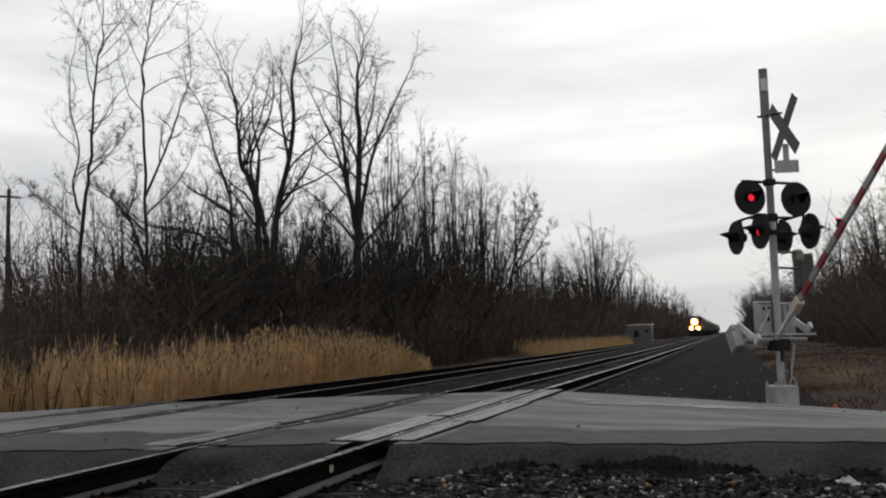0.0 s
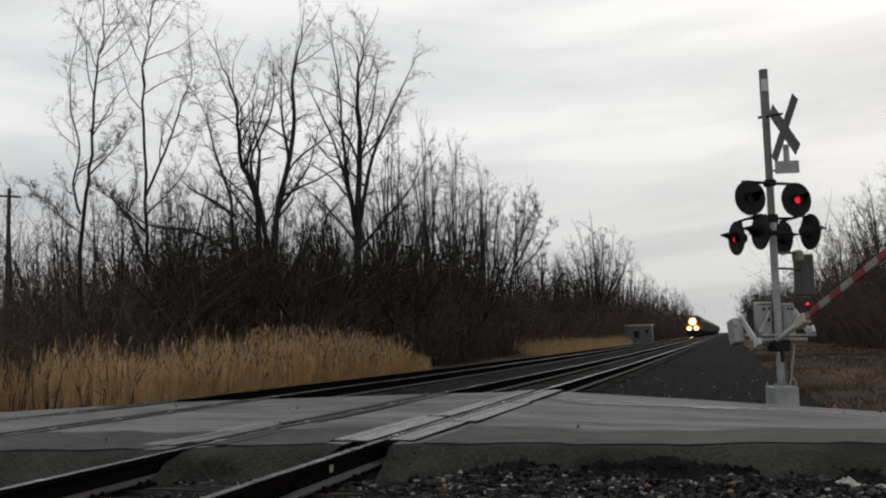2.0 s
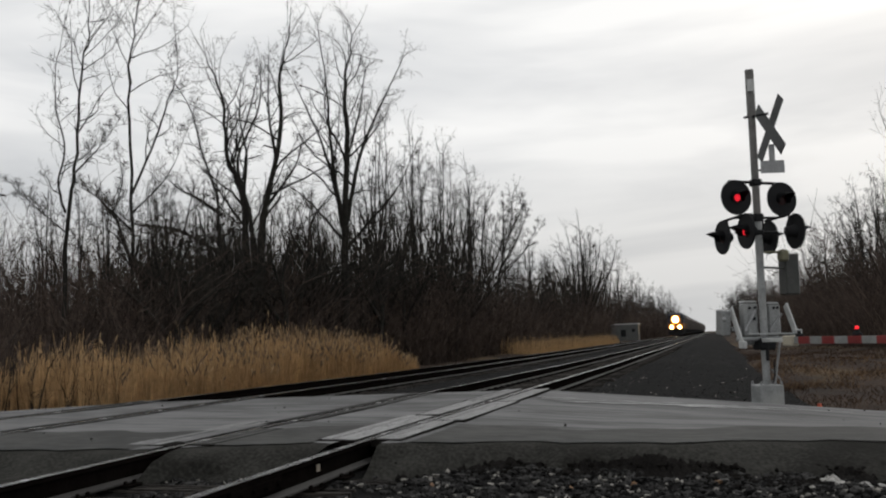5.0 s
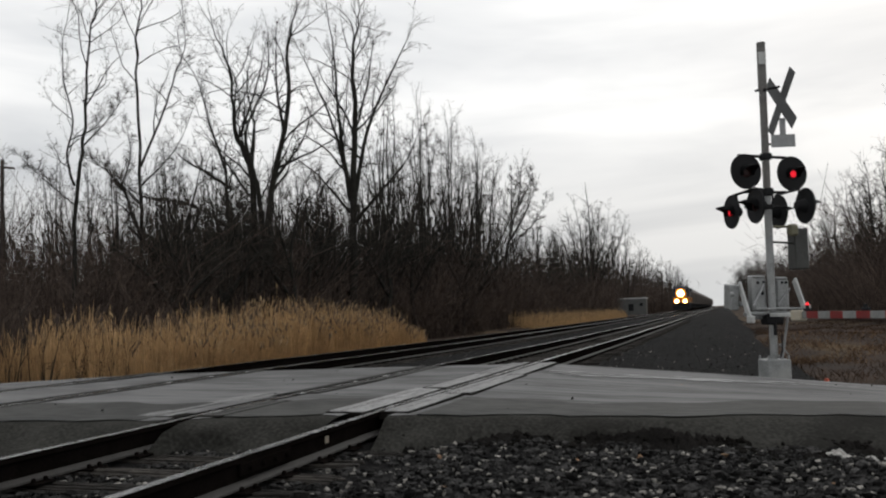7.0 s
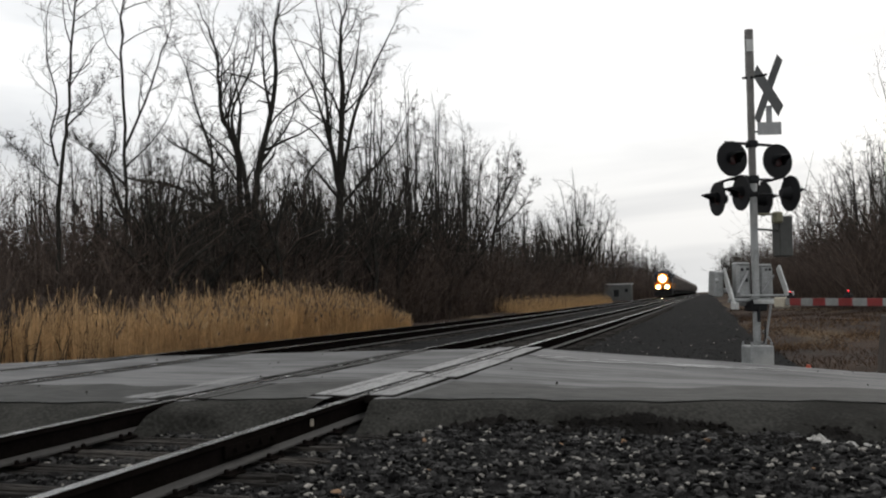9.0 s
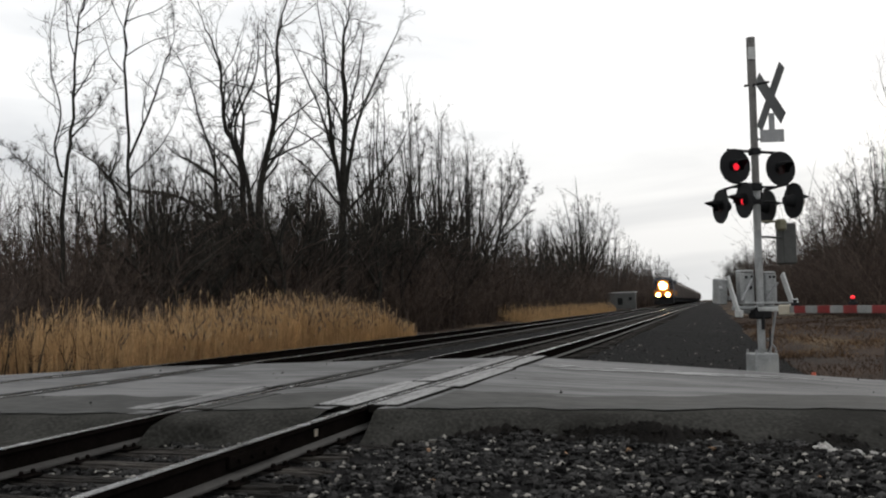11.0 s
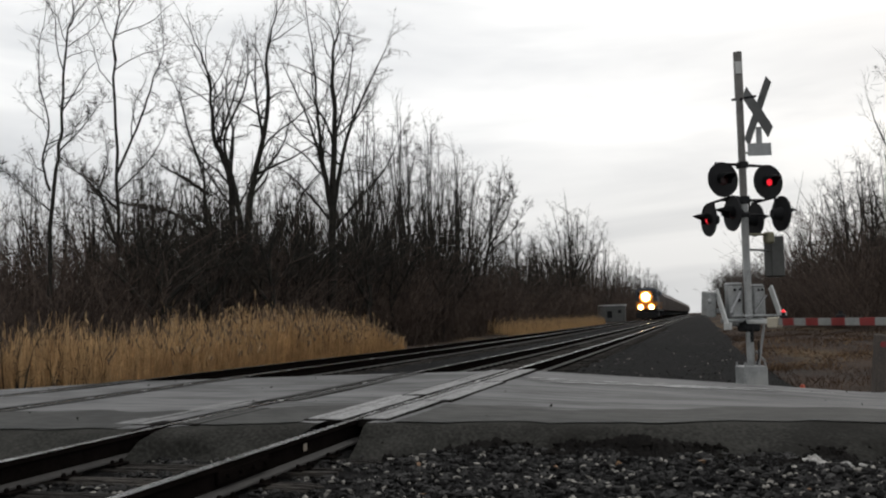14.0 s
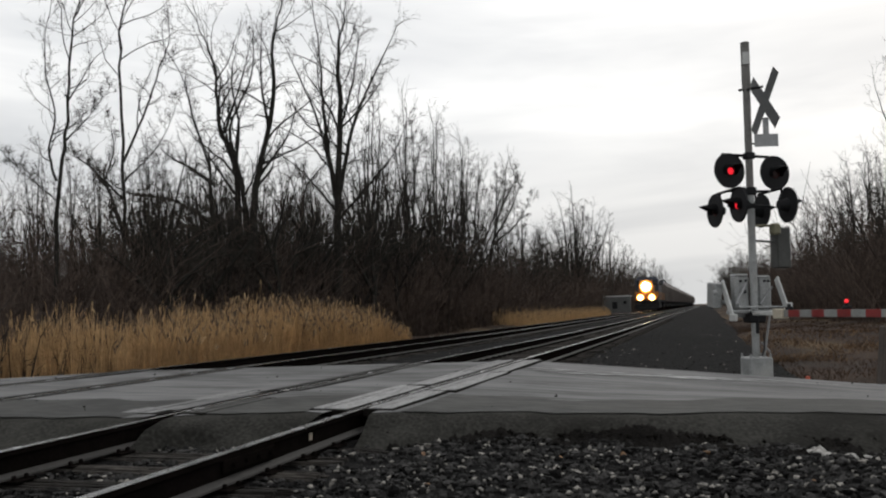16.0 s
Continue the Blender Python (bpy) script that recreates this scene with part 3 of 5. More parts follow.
def lamp_head(parent, place, turn, reach, phase):
    """A signal lamp: round black background, housing, hood, red lens and the bulb that lights it. It faces local +x, turned."""
    bm = B()
    bmesh.ops.create_cone(bm, cap_ends=True, segments=36, radius1=0.3, radius2=0.3, depth=0.012, matrix=pose(0, 0, 0, 0, 90, 0))
    bmesh.ops.create_cone(bm, cap_ends=False, segments=36, radius1=0.303, radius2=0.296, depth=0.03, matrix=pose(0.006, 0, 0, 0, 90, 0))
    head = part("lamp_background", bm, M_BLACK, parent, "round black signal lamp background")
    head.matrix_local = pose(*place, 0, 0, turn)
    bm = B()
    bmesh.ops.create_cone(bm, cap_ends=True, segments=20, radius1=0.075, radius2=0.12, depth=0.16, matrix=pose(-0.085, 0, 0, 0, 90, 0))
    rod(bm, (-0.1, 0, 0), (-0.1, 0, 0.3), 0.018, n=8)
    part("lamp_housing", bm, M_BLACK, head)
    bm = B()
    n, r0, ln = 22, 0.118, 0.3
    rings = []
    for s in range(5):
        ring = []
        for k in range(n + 1):
            a = radians(-35 + 250 * k / n)
            cut = ln * s / 4 * (0.3 + 0.7 * max(0.0, math.sin(a)))
            ring.append(bm.verts.new((0.005 + cut, r0 * math.cos(a), r0 * math.sin(a) - 0.05 * (cut / ln) ** 2)))
        rings.append(ring)
    for a, b in zip(rings, rings[1:]):
        for k in range(n):
            bm.faces.new((a[k], a[k + 1], b[k + 1], b[k]))
    bmesh.ops.solidify(bm, geom=bm.faces[:], thickness=0.004)
    part("hood", bm, M_BLACK, head)
    bm = B()
    bmesh.ops.create_uvsphere(bm, u_segments=20, v_segments=10, radius=0.105, matrix=pose(0.0, 0, 0, 0, 90, 0) @ Matrix.Diagonal((1, 1, 0.3, 1)))
    part("lens", bm, M_LENS, head, "dark red glass lens")
    bm = B()
    bmesh.ops.create_uvsphere(bm, u_segments=16, v_segments=8, radius=0.06, matrix=pose(0, 0, 0, 0, 90, 0) @ Matrix.Diagonal((1, 1, 0.3, 1)))
    bulb = part("bulb", bm, M_BULB, head, "glowing red lamp")
    bulb["flash"] = phase
    return head, bulb


def signal():
    s = empty("crossing_signal", SIG @ Matrix.Scale(0.93, 4))
    tagged(s, "silver steel level crossing signal with red lamps, crossbuck and gate", "crossing signal")
    bm = B()
    rod(bm, (0, 0, 0.25), (0, 0, 3.1), 0.064, n=20)
    part("mast", bm, M_SILVER, s, "silver painted steel pipe mast")
    # Upper mast and its sleeve set darker than the lower mast.
    part("upper_mast", rod(B(), (0, 0, 3.1), (0, 0, 4.95), 0.063, n=20), M_DULL_STEEL, s, "dull grey upper mast")
    bm = B()
    rod(bm, (0, 0, 4.95), (0, 0, 5.8), 0.075, n=20)
    part("mast_top", bm, M_DULL_STEEL, s, "galvanised pipe sleeve on top of the mast")
    bm = B()
    box(bm, 0.11, 0.02, 0.22, pose(-0.035, -0.085, 5.5, 0, 0, -20), 0.004)
    part("reflector", bm, M_WHITE, s, "small white reflective tag")
    bm = B()
    box(bm, 0.42, 0.36, 0.34, pose(0, 0, 0.13), 0.02)
    part("base", bm, M_SILVER, s, "silver cast junction box base")
    for sx in (-1, 1):
        for sy in (-1, 1):
            part("anchor_bolt", rod(B(), (sx * 0.18, sy * 0.15, 0.28), (sx * 0.18, sy * 0.15, 0.36), 0.018, n=6), M_GALV, s)
    bm = B()
    box(bm, 0.7, 0.7, 0.5, pose(0, 0, -0.3), 0.02)
    part("footing", bm, M_CONC, s, "concrete footing")
    # crossbuck, seen from behind
    cz = 4.72
    bm = B()
    rod(bm, (-0.14, 0, cz + 0.22), (0.31, 0, cz + 0.3), 0.022, n=8)
    box(bm, 0.05, 0.16, 0.05, pose(0, 0, cz + 0.22))
    part("crossbuck_bracket", bm, M_BLACK, s)
    for k, a in enumerate((48, -48)):
        bm = B()
        box(bm, 0.006, 1.25, 0.23, pose(0.31 + 0.008 * k, -0.02, cz + 0.02, a, 0, 0), 0.0)
        b = part("crossbuck_blade", bm, M_SIGNBACK, s, "grey back of a crossbuck blade")
        bm = B()
        box(bm, 0.003, 1.21, 0.2, pose(0.31 + 0.008 * k + 0.0052, -0.02, cz + 0.02, a, 0, 0))
        part("blade_face", bm, M_WHITESHEET, b, "white reflective face")
    bm = B()
    box(bm, 0.006, 0.1, 0.3, pose(0.27, -0.12, cz - 0.43, 0, 0, -104), 0.0)
    box(bm, 0.006, 0.4, 0.22, pose(0.27, -0.12, cz - 0.68, 0, 0, -104), 0.0)
    plate = part("track_count_sign", bm, M_GALV, s, "grey back of an inverted-T sign plate")
    part("sign_face", box(B(), 0.003, 0.37, 0.19, pose(0.27, -0.12, cz - 0.68, 0, 0, -104) @ pose(-0.0055, 0, 0)), M_WHITESHEET, plate)
    bm = B()
    rod(bm, (0, 0, cz - 0.72), (0.27, 0, cz - 0.72), 0.016, n=8)
    part("sign_bracket", bm, M_BLACK, s)
    # upper pair of lamps faces the side road, the lower pairs face both ways along the road
    bulbs = []
    ut = -79.0
    ux, uy = math.cos(radians(ut)), math.sin(radians(ut))
    bm = B()
    rod(bm, (-uy * 0.42, ux * 0.42, 3.78), (uy * 0.56, -ux * 0.56, 3.78), 0.026, n=10)
    box(bm, 0.17, 0.17, 0.12, pose(0, 0, 3.78), 0.02)
    part("upper_crossarm", bm, M_BLACK, s)
    for sgn, ph in ((-1, "A"), (1, "B")):
        h, b = lamp_head(s, (-uy * (0.47 * sgn - 0.07) + ux * 0.16, ux * (0.47 * sgn - 0.07) + uy * 0.16, 3.475), ut, 1, ph)
        bulbs.append(b)
    bm = B()
    rod(bm, (0, 0, 3.16), (-0.42, 0, 3.16), 0.024, n=10)
    rod(bm, (0, 0, 3.16), (0.36, 0, 3.16), 0.024, n=10)
    rod(bm, (-0.42, -0.4, 3.16), (-0.42, 0.4, 3.16), 0.024, n=10)
    rod(bm, (0.36, -0.4, 3.16), (0.36, 0.4, 3.16), 0.024, n=10)
    rod(bm, (-0.42, 0.0, 2.9), (0.36, 0.0, 2.9), 0.024, n=10)
    box(bm, 0.17, 0.17, 0.14, pose(0, 0, 3.16), 0.02)
    box(bm, 0.15, 0.15, 0.1, pose(0, 0, 2.9), 0.02)
    part("lower_crossarm", bm, M_BLACK, s)
    for x, turn in ((-0.44, 180), (0.43, 0)):
        for yy, ph in ((-0.44, "A"), (0.44, "B")):
            h, b = lamp_head(s, (x, yy, 2.87), turn, 1, ph)
            bulbs.append(b)
    bm = B()
    box(bm, 0.16, 0.16, 0.2, pose(0.42, -0.02, 2.5), 0.03)
    rod(bm, (0, 0, 2.56), (0.42, -0.02, 2.56), 0.02, n=8)
    part("bell", bm, M_OLIVE, s, "dull olive crossing bell housing")
    # gate machine: two cast cases behind the mast
    for x_, y_, h_ in ((-0.17, 0.17, 0.62), (0.22, 0.15, 0.56)):
        bm = B()
        box(bm, 0.27, 0.24, h_, pose(x_, y_, 1.4), 0.05)
        box(bm, 0.24, 0.26, 0.06, pose(x_ - 0.01, y_, 1.4 + h_ / 2 - 0.01), 0.028)
        box(bm, 0.13, 0.16, 0.14, pose(x_ + 0.03, y_, 1.4 - h_ / 2 - 0.05), 0.03)
        for k in range(4):
            rod(bm, (x_ - 0.08 + 0.16 * (k % 2), y_ - 0.1, 1.2 + 0.4 * (k // 2)), (x_ - 0.08 + 0.16 * (k % 2), y_ - 0.135, 1.2 + 0.4 * (k // 2)), 0.012, n=6)
        mach = part("gate_machine", bm, M_SILVER, s, "silver gate mechanism case")
        for dx, dz, rr in ((-0.05, 0.2, 0.026), (0.05, 0.21, 0.02), (0.02, 0.02, 0.034)) if x_ < 0 else ((-0.01, 0.2, 0.02), (0.06, 0.2, 0.022)):
            part("port", rod(B(), (x_ + dx, y_ - 0.118, 1.4 + dz), (x_ + dx, y_ - 0.142, 1.4 + dz), rr, n=12), M_BLACK, mach, "dark round port")
    part("linkage", rod(rod(B(), (-0.34, -0.02, 1.2), (-0.12, 0.02, 1.56), 0.022, n=8), (0.1, -0.02, 1.2), (0.34, 0.0, 1.5), 0.018, n=8), M_GALV, s, "crank rods across the cases")
    # Black block added as the shadow under the shaft, plus a short rod.
    bm = B()
    box(bm, 0.3, 0.3, 0.2, pose(0.02, 0.05, 0.98), 0.03)
    rod(bm, (0.0, -0.08, 0.7), (0.0, -0.08, 0.95), 0.03, n=8)
    part("shaft_shadow_block", bm, M_BLACK, s, "black block drawn as the shadow under the shaft, with a short rod")
    bm = B()
    rod(bm, (-0.5, 0, 1.07), (0.5, 0, 1.07), 0.035, n=12)
    box(bm, 0.95, 0.05, 0.04, pose(0.1, -0.16, 1.15), 0.01)
    part("gate_shaft", bm, M_SILVER, s)
    bm = B()
    rod(bm, (0.09, -0.1, 0.3), (0.22, -0.1, 1.0), 0.02, n=8)
    rod(bm, (0.06, -0.09, 0.55), (0.2, -0.1, 0.38), 0.016, n=8)
    part("conduit", bm, M_GALV, s, "thin galvanised cable conduit")
    bm = B()
    rod(bm, (0.02, -0.16, 0.32), (0.09, -0.12, 0.44), 0.014, n=6)
    rod(bm, (0.09, -0.12, 0.44), (0.1, -0.1, 0.7), 0.014, n=6)
    part("cable", bm, M_BLACK, s, "black cable")
    bm = B()
    box(bm, 0.26, 0.26, 0.72, pose(0.72, 0.35, 2.2), 0.02)
    rod(bm, (0, 0, 2.3), (0.6, 0.3, 2.3), 0.02, n=8)
    part("junction_box", bm, M_BOXGREY, s, "grey metal box on a side bracket")
    # gate: arm and counterweights turn together
    g = part("gate_arm_support", box(B(), 0.07, 0.9, 0.07, pose(0.1, -0.4, 0), 0.01), M_WHITE, s, "white gate arm bracket")
    for sx, y0, z0, ln in ((-0.3, 0.06, 0.24, 0.74), (0.66, 0.0, 0.36, 0.58)):
        bm = B()
        box(bm, 0.035, ln, 0.13, pose(sx, y0, z0, 60, 0, 0), 0.01)
        box(bm, 0.06, 0.2, 0.12, pose(sx, y0 - 0.2, z0 - ln * 0.42), 0.01)
        part("support_bar", bm, M_WHITE, g, "white painted support bar")
    bm = B()
    box(bm, 0.16, 0.28, 0.44, pose(-0.4, 0.34, 0.32, 6, 0, 0), 0.02)
    rod(bm, (-0.48, 0.1, 0.36), (-0.54, 0.1, 0.36), 0.04, n=8)
    box(bm, 0.3, 0.1, 0.08, pose(-0.15, 0.25, 0.2), 0.01)
    part("counterweight", bm, M_SILVER, g, "grey counterweight beside the gate machine")
    part("arm_clamp", box(B(), 0.13, 0.3, 0.17, pose(0.1, -0.95, -0.01), 0.02), M_CREAM, g, "cream painted arm clamp")
    y, k = -1.06, 0
    while y > -7.6:
        ln = 0.16 if k == 0 else 0.325
        bm = B()
        box(bm, 0.05, ln, 0.112 - 0.001 * k, pose(0.1, y - ln / 2, 0), 0.004)
        part("arm_stripe", bm, M_WHITESHEET if k % 2 == 0 else M_REDSHEET, g)
        y, k = y - ln, k + 1
    gate_lenses = []
    for yy, phase in ((-1.22, "B"), (-2.72, "A"), (-5.4, "")):
        bm = B()
        box(bm, 0.06, 0.16, 0.05, pose(0.1, yy, 0.08), 0.01)
        rod(bm, (0.1, yy, 0.08), (0.1, yy, 0.15), 0.03, n=8)
        lamp = part("gate_lamp", bm, M_BLACK, g)
        bm = B()
        bmesh.ops.create_uvsphere(bm, u_segments=14, v_segments=8, radius=0.028, matrix=pose(0.1, yy, 0.165))
        lens = part("gate_lens", bm, M_GATELAMP, lamp, "glowing red gate lamp")
        if phase:
            lens["flash"] = phase
            gate_lenses.append(lens)
    return s, g, bulbs, gate_lenses


crossing_signal, gate_arm, bulbs, gate_lenses = signal()


# ---- train ----
def bogie(parent, y, material=M_BLACK):
    bm = B()
    for sx in (-1, 1):
        box(bm, 0.12, 3.2, 0.35, pose(sx * 0.98, y, 0.62), 0.04)
    box(bm, 1.9, 0.5, 0.25, pose(0, y, 0.75), 0.02)
    t = part("bogie", bm, material, parent)
    for dy in (-1.1, 1.1):
        bm = B()
        for sx in (-1, 1):
            rod(bm, (sx * 0.70, y + dy, 0.46), (sx * 0.83, y + dy, 0.46), 0.46, n=20)
        rod(bm, (-0.8, y + dy, 0.46), (0.8, y + dy, 0.46), 0.09, n=8)
        part("wheelset", bm, M_RAIL, t)


def locomotive():
    """A hood-type freight locomotive. Its nose is at local y = 0 and it runs towards local -y."""
    L = empty("locomotive", pose(0, 0, 0))
    tagged(L, "dark blue freight locomotive with yellow nose and lit headlights", "locomotive")
    bm = B()
    box(bm, 3.0, 21.4, 0.35, pose(0, 11.0, 1.35), 0.04)
    box(bm, 2.5, 7.0, 0.9, pose(0, 11.0, 0.8), 0.15)
    part("frame", bm, M_BLACK, L)
    bm = B()
    box(bm, 1.9, 2.2, 2.05, pose(0, 1.9, 2.5), 0.16)
    nose = part("nose", bm, M_LOCOGOLD, L, "yellow short hood")
    bm = B()
    box(bm, 3.05, 2.5, 2.75, pose(0, 4.2, 3.0), 0.14)
    box(bm, 2.6, 2.4, 0.3, pose(0, 4.2, 4.45), 0.1)
    cab = part("cab", bm, M_LOCOBLUE, L, "dark blue cab")
    bm = B()
    box(bm, 3.0, 0.05, 0.7, pose(0, 2.925, 2.2), 0.02)
    part("cab_front_panel", bm, M_LOCOGOLD, cab)
    for sx in (-1.05, -0.36, 0.36, 1.05):
        bm = B()
        box(bm, 0.58, 0.05, 0.62, pose(sx, 2.935, 3.78), 0.02)
        part("windscreen", bm, M_GLASS, cab)
    for sx in (-1, 1):
        bm = B()
        box(bm, 0.05, 1.5, 0.7, pose(sx * 1.53, 4.2, 3.7), 0.02)
        part("side_window", bm, M_GLASS, cab)
    bm = B()
    box(bm, 1.9, 15.8, 2.7, pose(0, 13.4, 2.85), 0.12)
    box(bm, 2.9, 4.0, 0.7, pose(0, 18.8, 4.1), 0.1)
    for k in range(7):
        box(bm, 1.96, 1.6, 1.5, pose(0, 7.2 + 1.9 * k, 2.7), 0.02)
    part("long_hood", bm, M_LOCOBLUE, L)
    bm = B()
    box(bm, 2.9, 0.2, 0.75, pose(0, 0.35, 0.62), 0.05)
    box(bm, 2.2, 0.3, 0.3, pose(0, 0.15, 0.35), 0.05)
    rod(bm, (0, -0.45, 0.9), (0, 0.4, 0.9), 0.13, n=10)
    part("pilot", bm, M_BLACK, L, "black snowplough pilot and coupler")
    bm = B()
    for sx in (-1.4, 1.4):
        rod(bm, (sx, 0.35, 1.4), (sx, 0.35, 2.6), 0.025, n=6)
        rod(bm, (sx, 0.35, 2.6), (sx, 2.7, 2.6), 0.025, n=6)
        rod(bm, (sx, 5.6, 2.5), (sx, 21.2, 2.5), 0.02, n=6)
        for yy in np.arange(6, 21.4, 2.2):
            rod(bm, (sx, yy, 1.5), (sx, yy, 2.5), 0.02, n=6)
    rod(bm, (-1.4, 0.35, 2.3), (1.4, 0.35, 2.3), 0.025, n=6)
    part("handrails", bm, M_LOCOGOLD, L)
    # Lamp housings in this gold carry the orange lamp glow as colour.
    bm = B()
    box(bm, 1.66, 0.12, 1.66, pose(0, 0.78, 3.25), 0.05)
    hl = part("headlight_housing", bm, M_LOCOGOLD, L)
    # Headlight disc oversized for its glare; the orange ring behind is added glare.
    bm = B()
    rod(bm, (0, 0.70, 3.25), (0, 0.64, 3.25), 0.55, 0.55, n=24)
    part("headlight", bm, M_HEAD, hl, "glowing warm white headlight")
    part("reflector", rod(B(), (0, 0.715, 3.25), (0, 0.69, 3.25), 0.82, 0.82, n=24), M_HALO, hl, "orange glare ring around the headlight")
    for sx in (-0.75, 0.75):
        bm = B()
        box(bm, 0.86, 0.16, 0.86, pose(sx, 0.42, 1.78), 0.04)
        d = part("ditch_light_housing", bm, M_LOCOGOLD, L)
        # Ditch light also oversized, with an added ring of orange glare.
        bm = B()
        rod(bm, (sx, 0.33, 1.78), (sx, 0.28, 1.78), 0.33, n=18)
        part("ditch_light", bm, M_DITCH, d, "glowing amber-white ditch light")
        part("reflector", rod(B(), (sx, 0.335, 1.78), (sx, 0.32, 1.78), 0.5, n=18), M_HALO, d)
    bogie(L, 3.6)
    bogie(L, 17.8)
    return L


def hopper():
    """A covered freight car, its front coupler at local y = 0."""
    H = empty("freight_car", pose(0, 0, 0))
    tagged(H, "brown weathered freight car coupled in the train", "freight car", "freight cars of the train")
    bm = B()
    sec = [(-1.55, 1.35), (1.55, 1.35), (1.58, 3.6), (1.2, 4.45), (-1.2, 4.45), (-1.58, 3.6)]
    a = [bm.verts.new((x, 0.7, z)) for x, z in sec]
    b = [bm.verts.new((x, 15.8, z)) for x, z in sec]
    bm.faces.new(a)
    bm.faces.new(b[::-1])
    for i in range(6):
        bm.faces.new((a[i], b[i], b[(i + 1) % 6], a[(i + 1) % 6]))
    body = part("body", bm, M_CAR, H)
    for k in range(9):
        for sx in (-1, 1):
            part("side_post", box(B(), 0.08, 0.12, 2.3, pose(sx * 1.6, 1.2 + 1.76 * k, 2.5), 0.01), M_CAR, body)
    bm = B()
    box(bm, 0.3, 16.4, 0.35, pose(0, 8.25, 1.15), 0.03)
    for k in range(3):
        box(bm, 2.2, 2.4, 0.7, pose(0, 4.4 + 3.85 * k, 0.95), 0.2)
    rod(bm, (0, -0.2, 0.9), (0, 16.7, 0.9), 0.1, n=8)
    part("underframe", bm, M_BLACK, H)
    bm = B()
    box(bm, 1.0, 14.6, 0.08, pose(0, 8.25, 4.52), 0.02)
    part("roof_walk", bm, M_BLACK, H)
    bogie(H, 2.6)
    bogie(H, 13.9)
    return H


locomotive_thing = locomotive()
cars = [hopper()]
for k in range(17):
    cars.append(copy_thing(cars[0], pose(0, 0, 0)))


# ---- bare trees ----
def unit(v):
    return v / (np.linalg.norm(v) + 1e-9)


def aside(r, ax, lo, hi):
    """A direction that leaves the axis by lo to hi degrees, any way round."""
    s = r.normal(0, 1, 3)
    s = unit(s - ax * (s @ ax))
    a = radians(r.uniform(lo, hi))
    return unit(ax * math.cos(a) + s * math.sin(a) + np.array([0, 0, 0.08]))


def sprout(out, r, pts, radii, ln, level, kids, start=0.15, thin=0.0035):
    """Side branches along a limb, thinner and shorter towards its end."""
    n = len(pts) - 1
    for k in range(kids[level]):
        f = start + (1 - start) * (k + r.random()) / kids[level]
        i = min(int(f * n), n - 1)
        w = f * n - i
        o = pts[i] * (1 - w) + pts[i + 1] * w
        rad = radii[i] * (1 - w) + radii[i + 1] * w
        cl = ln * (0.38, 0.5, 0.6)[level] * (1.12 - 0.72 * f) * r.uniform(0.45, 1.1)
        limb(out, r, o, aside(r, unit(pts[i + 1] - pts[i]), 25, 60 if level < 1 else 78), max(cl, 0.14), max(rad * r.uniform(0.34, 0.58), thin * 1.4), level + 1, kids, thin)


def limb(out, r, p, d, ln, rad, level, kids, thin=0.0035):
    """One crooked branch that rises as it goes out, with its side branches."""
    n = (0, 6, 3, 1)[level]
    wig = (0, 0.2, 0.26, 0.34)[level]
    turn = r.normal(0, 0.07, 3) + np.array([0, 0, 0.05])
    pts, radii = [p], [rad]
    for k in range(n):
        d = unit(d + turn + r.normal(0, wig, 3))
        p = p + d * ln / n
        pts.append(p)
        radii.append(max(rad * (1 - 0.85 * (k + 1) / n), thin * (0.4 if level == 3 else 1.0)))
        out.append((pts[-2], p, radii[-2], radii[-1], level))
    if level < 3:
        sprout(out, r, pts, radii, ln, level, kids, thin=thin)


def spline(knots, n):
    """A smooth curve through a few bends."""
    k = [2 * knots[0] - knots[1]] + list(knots) + [2 * knots[-1] - knots[-2]]
    res = []
    for s in np.linspace(0, len(knots) - 1, n + 1):
        i = min(int(s), len(knots) - 2)
        t = s - i
        a, b, c, e = k[i], k[i + 1], k[i + 2], k[i + 3]
        res.append(0.5 * (2 * b + (c - a) * t + (2 * a - 5 * b + 4 * c - e) * t * t + (3 * b - a - 3 * c + e) * t ** 3))
    return res


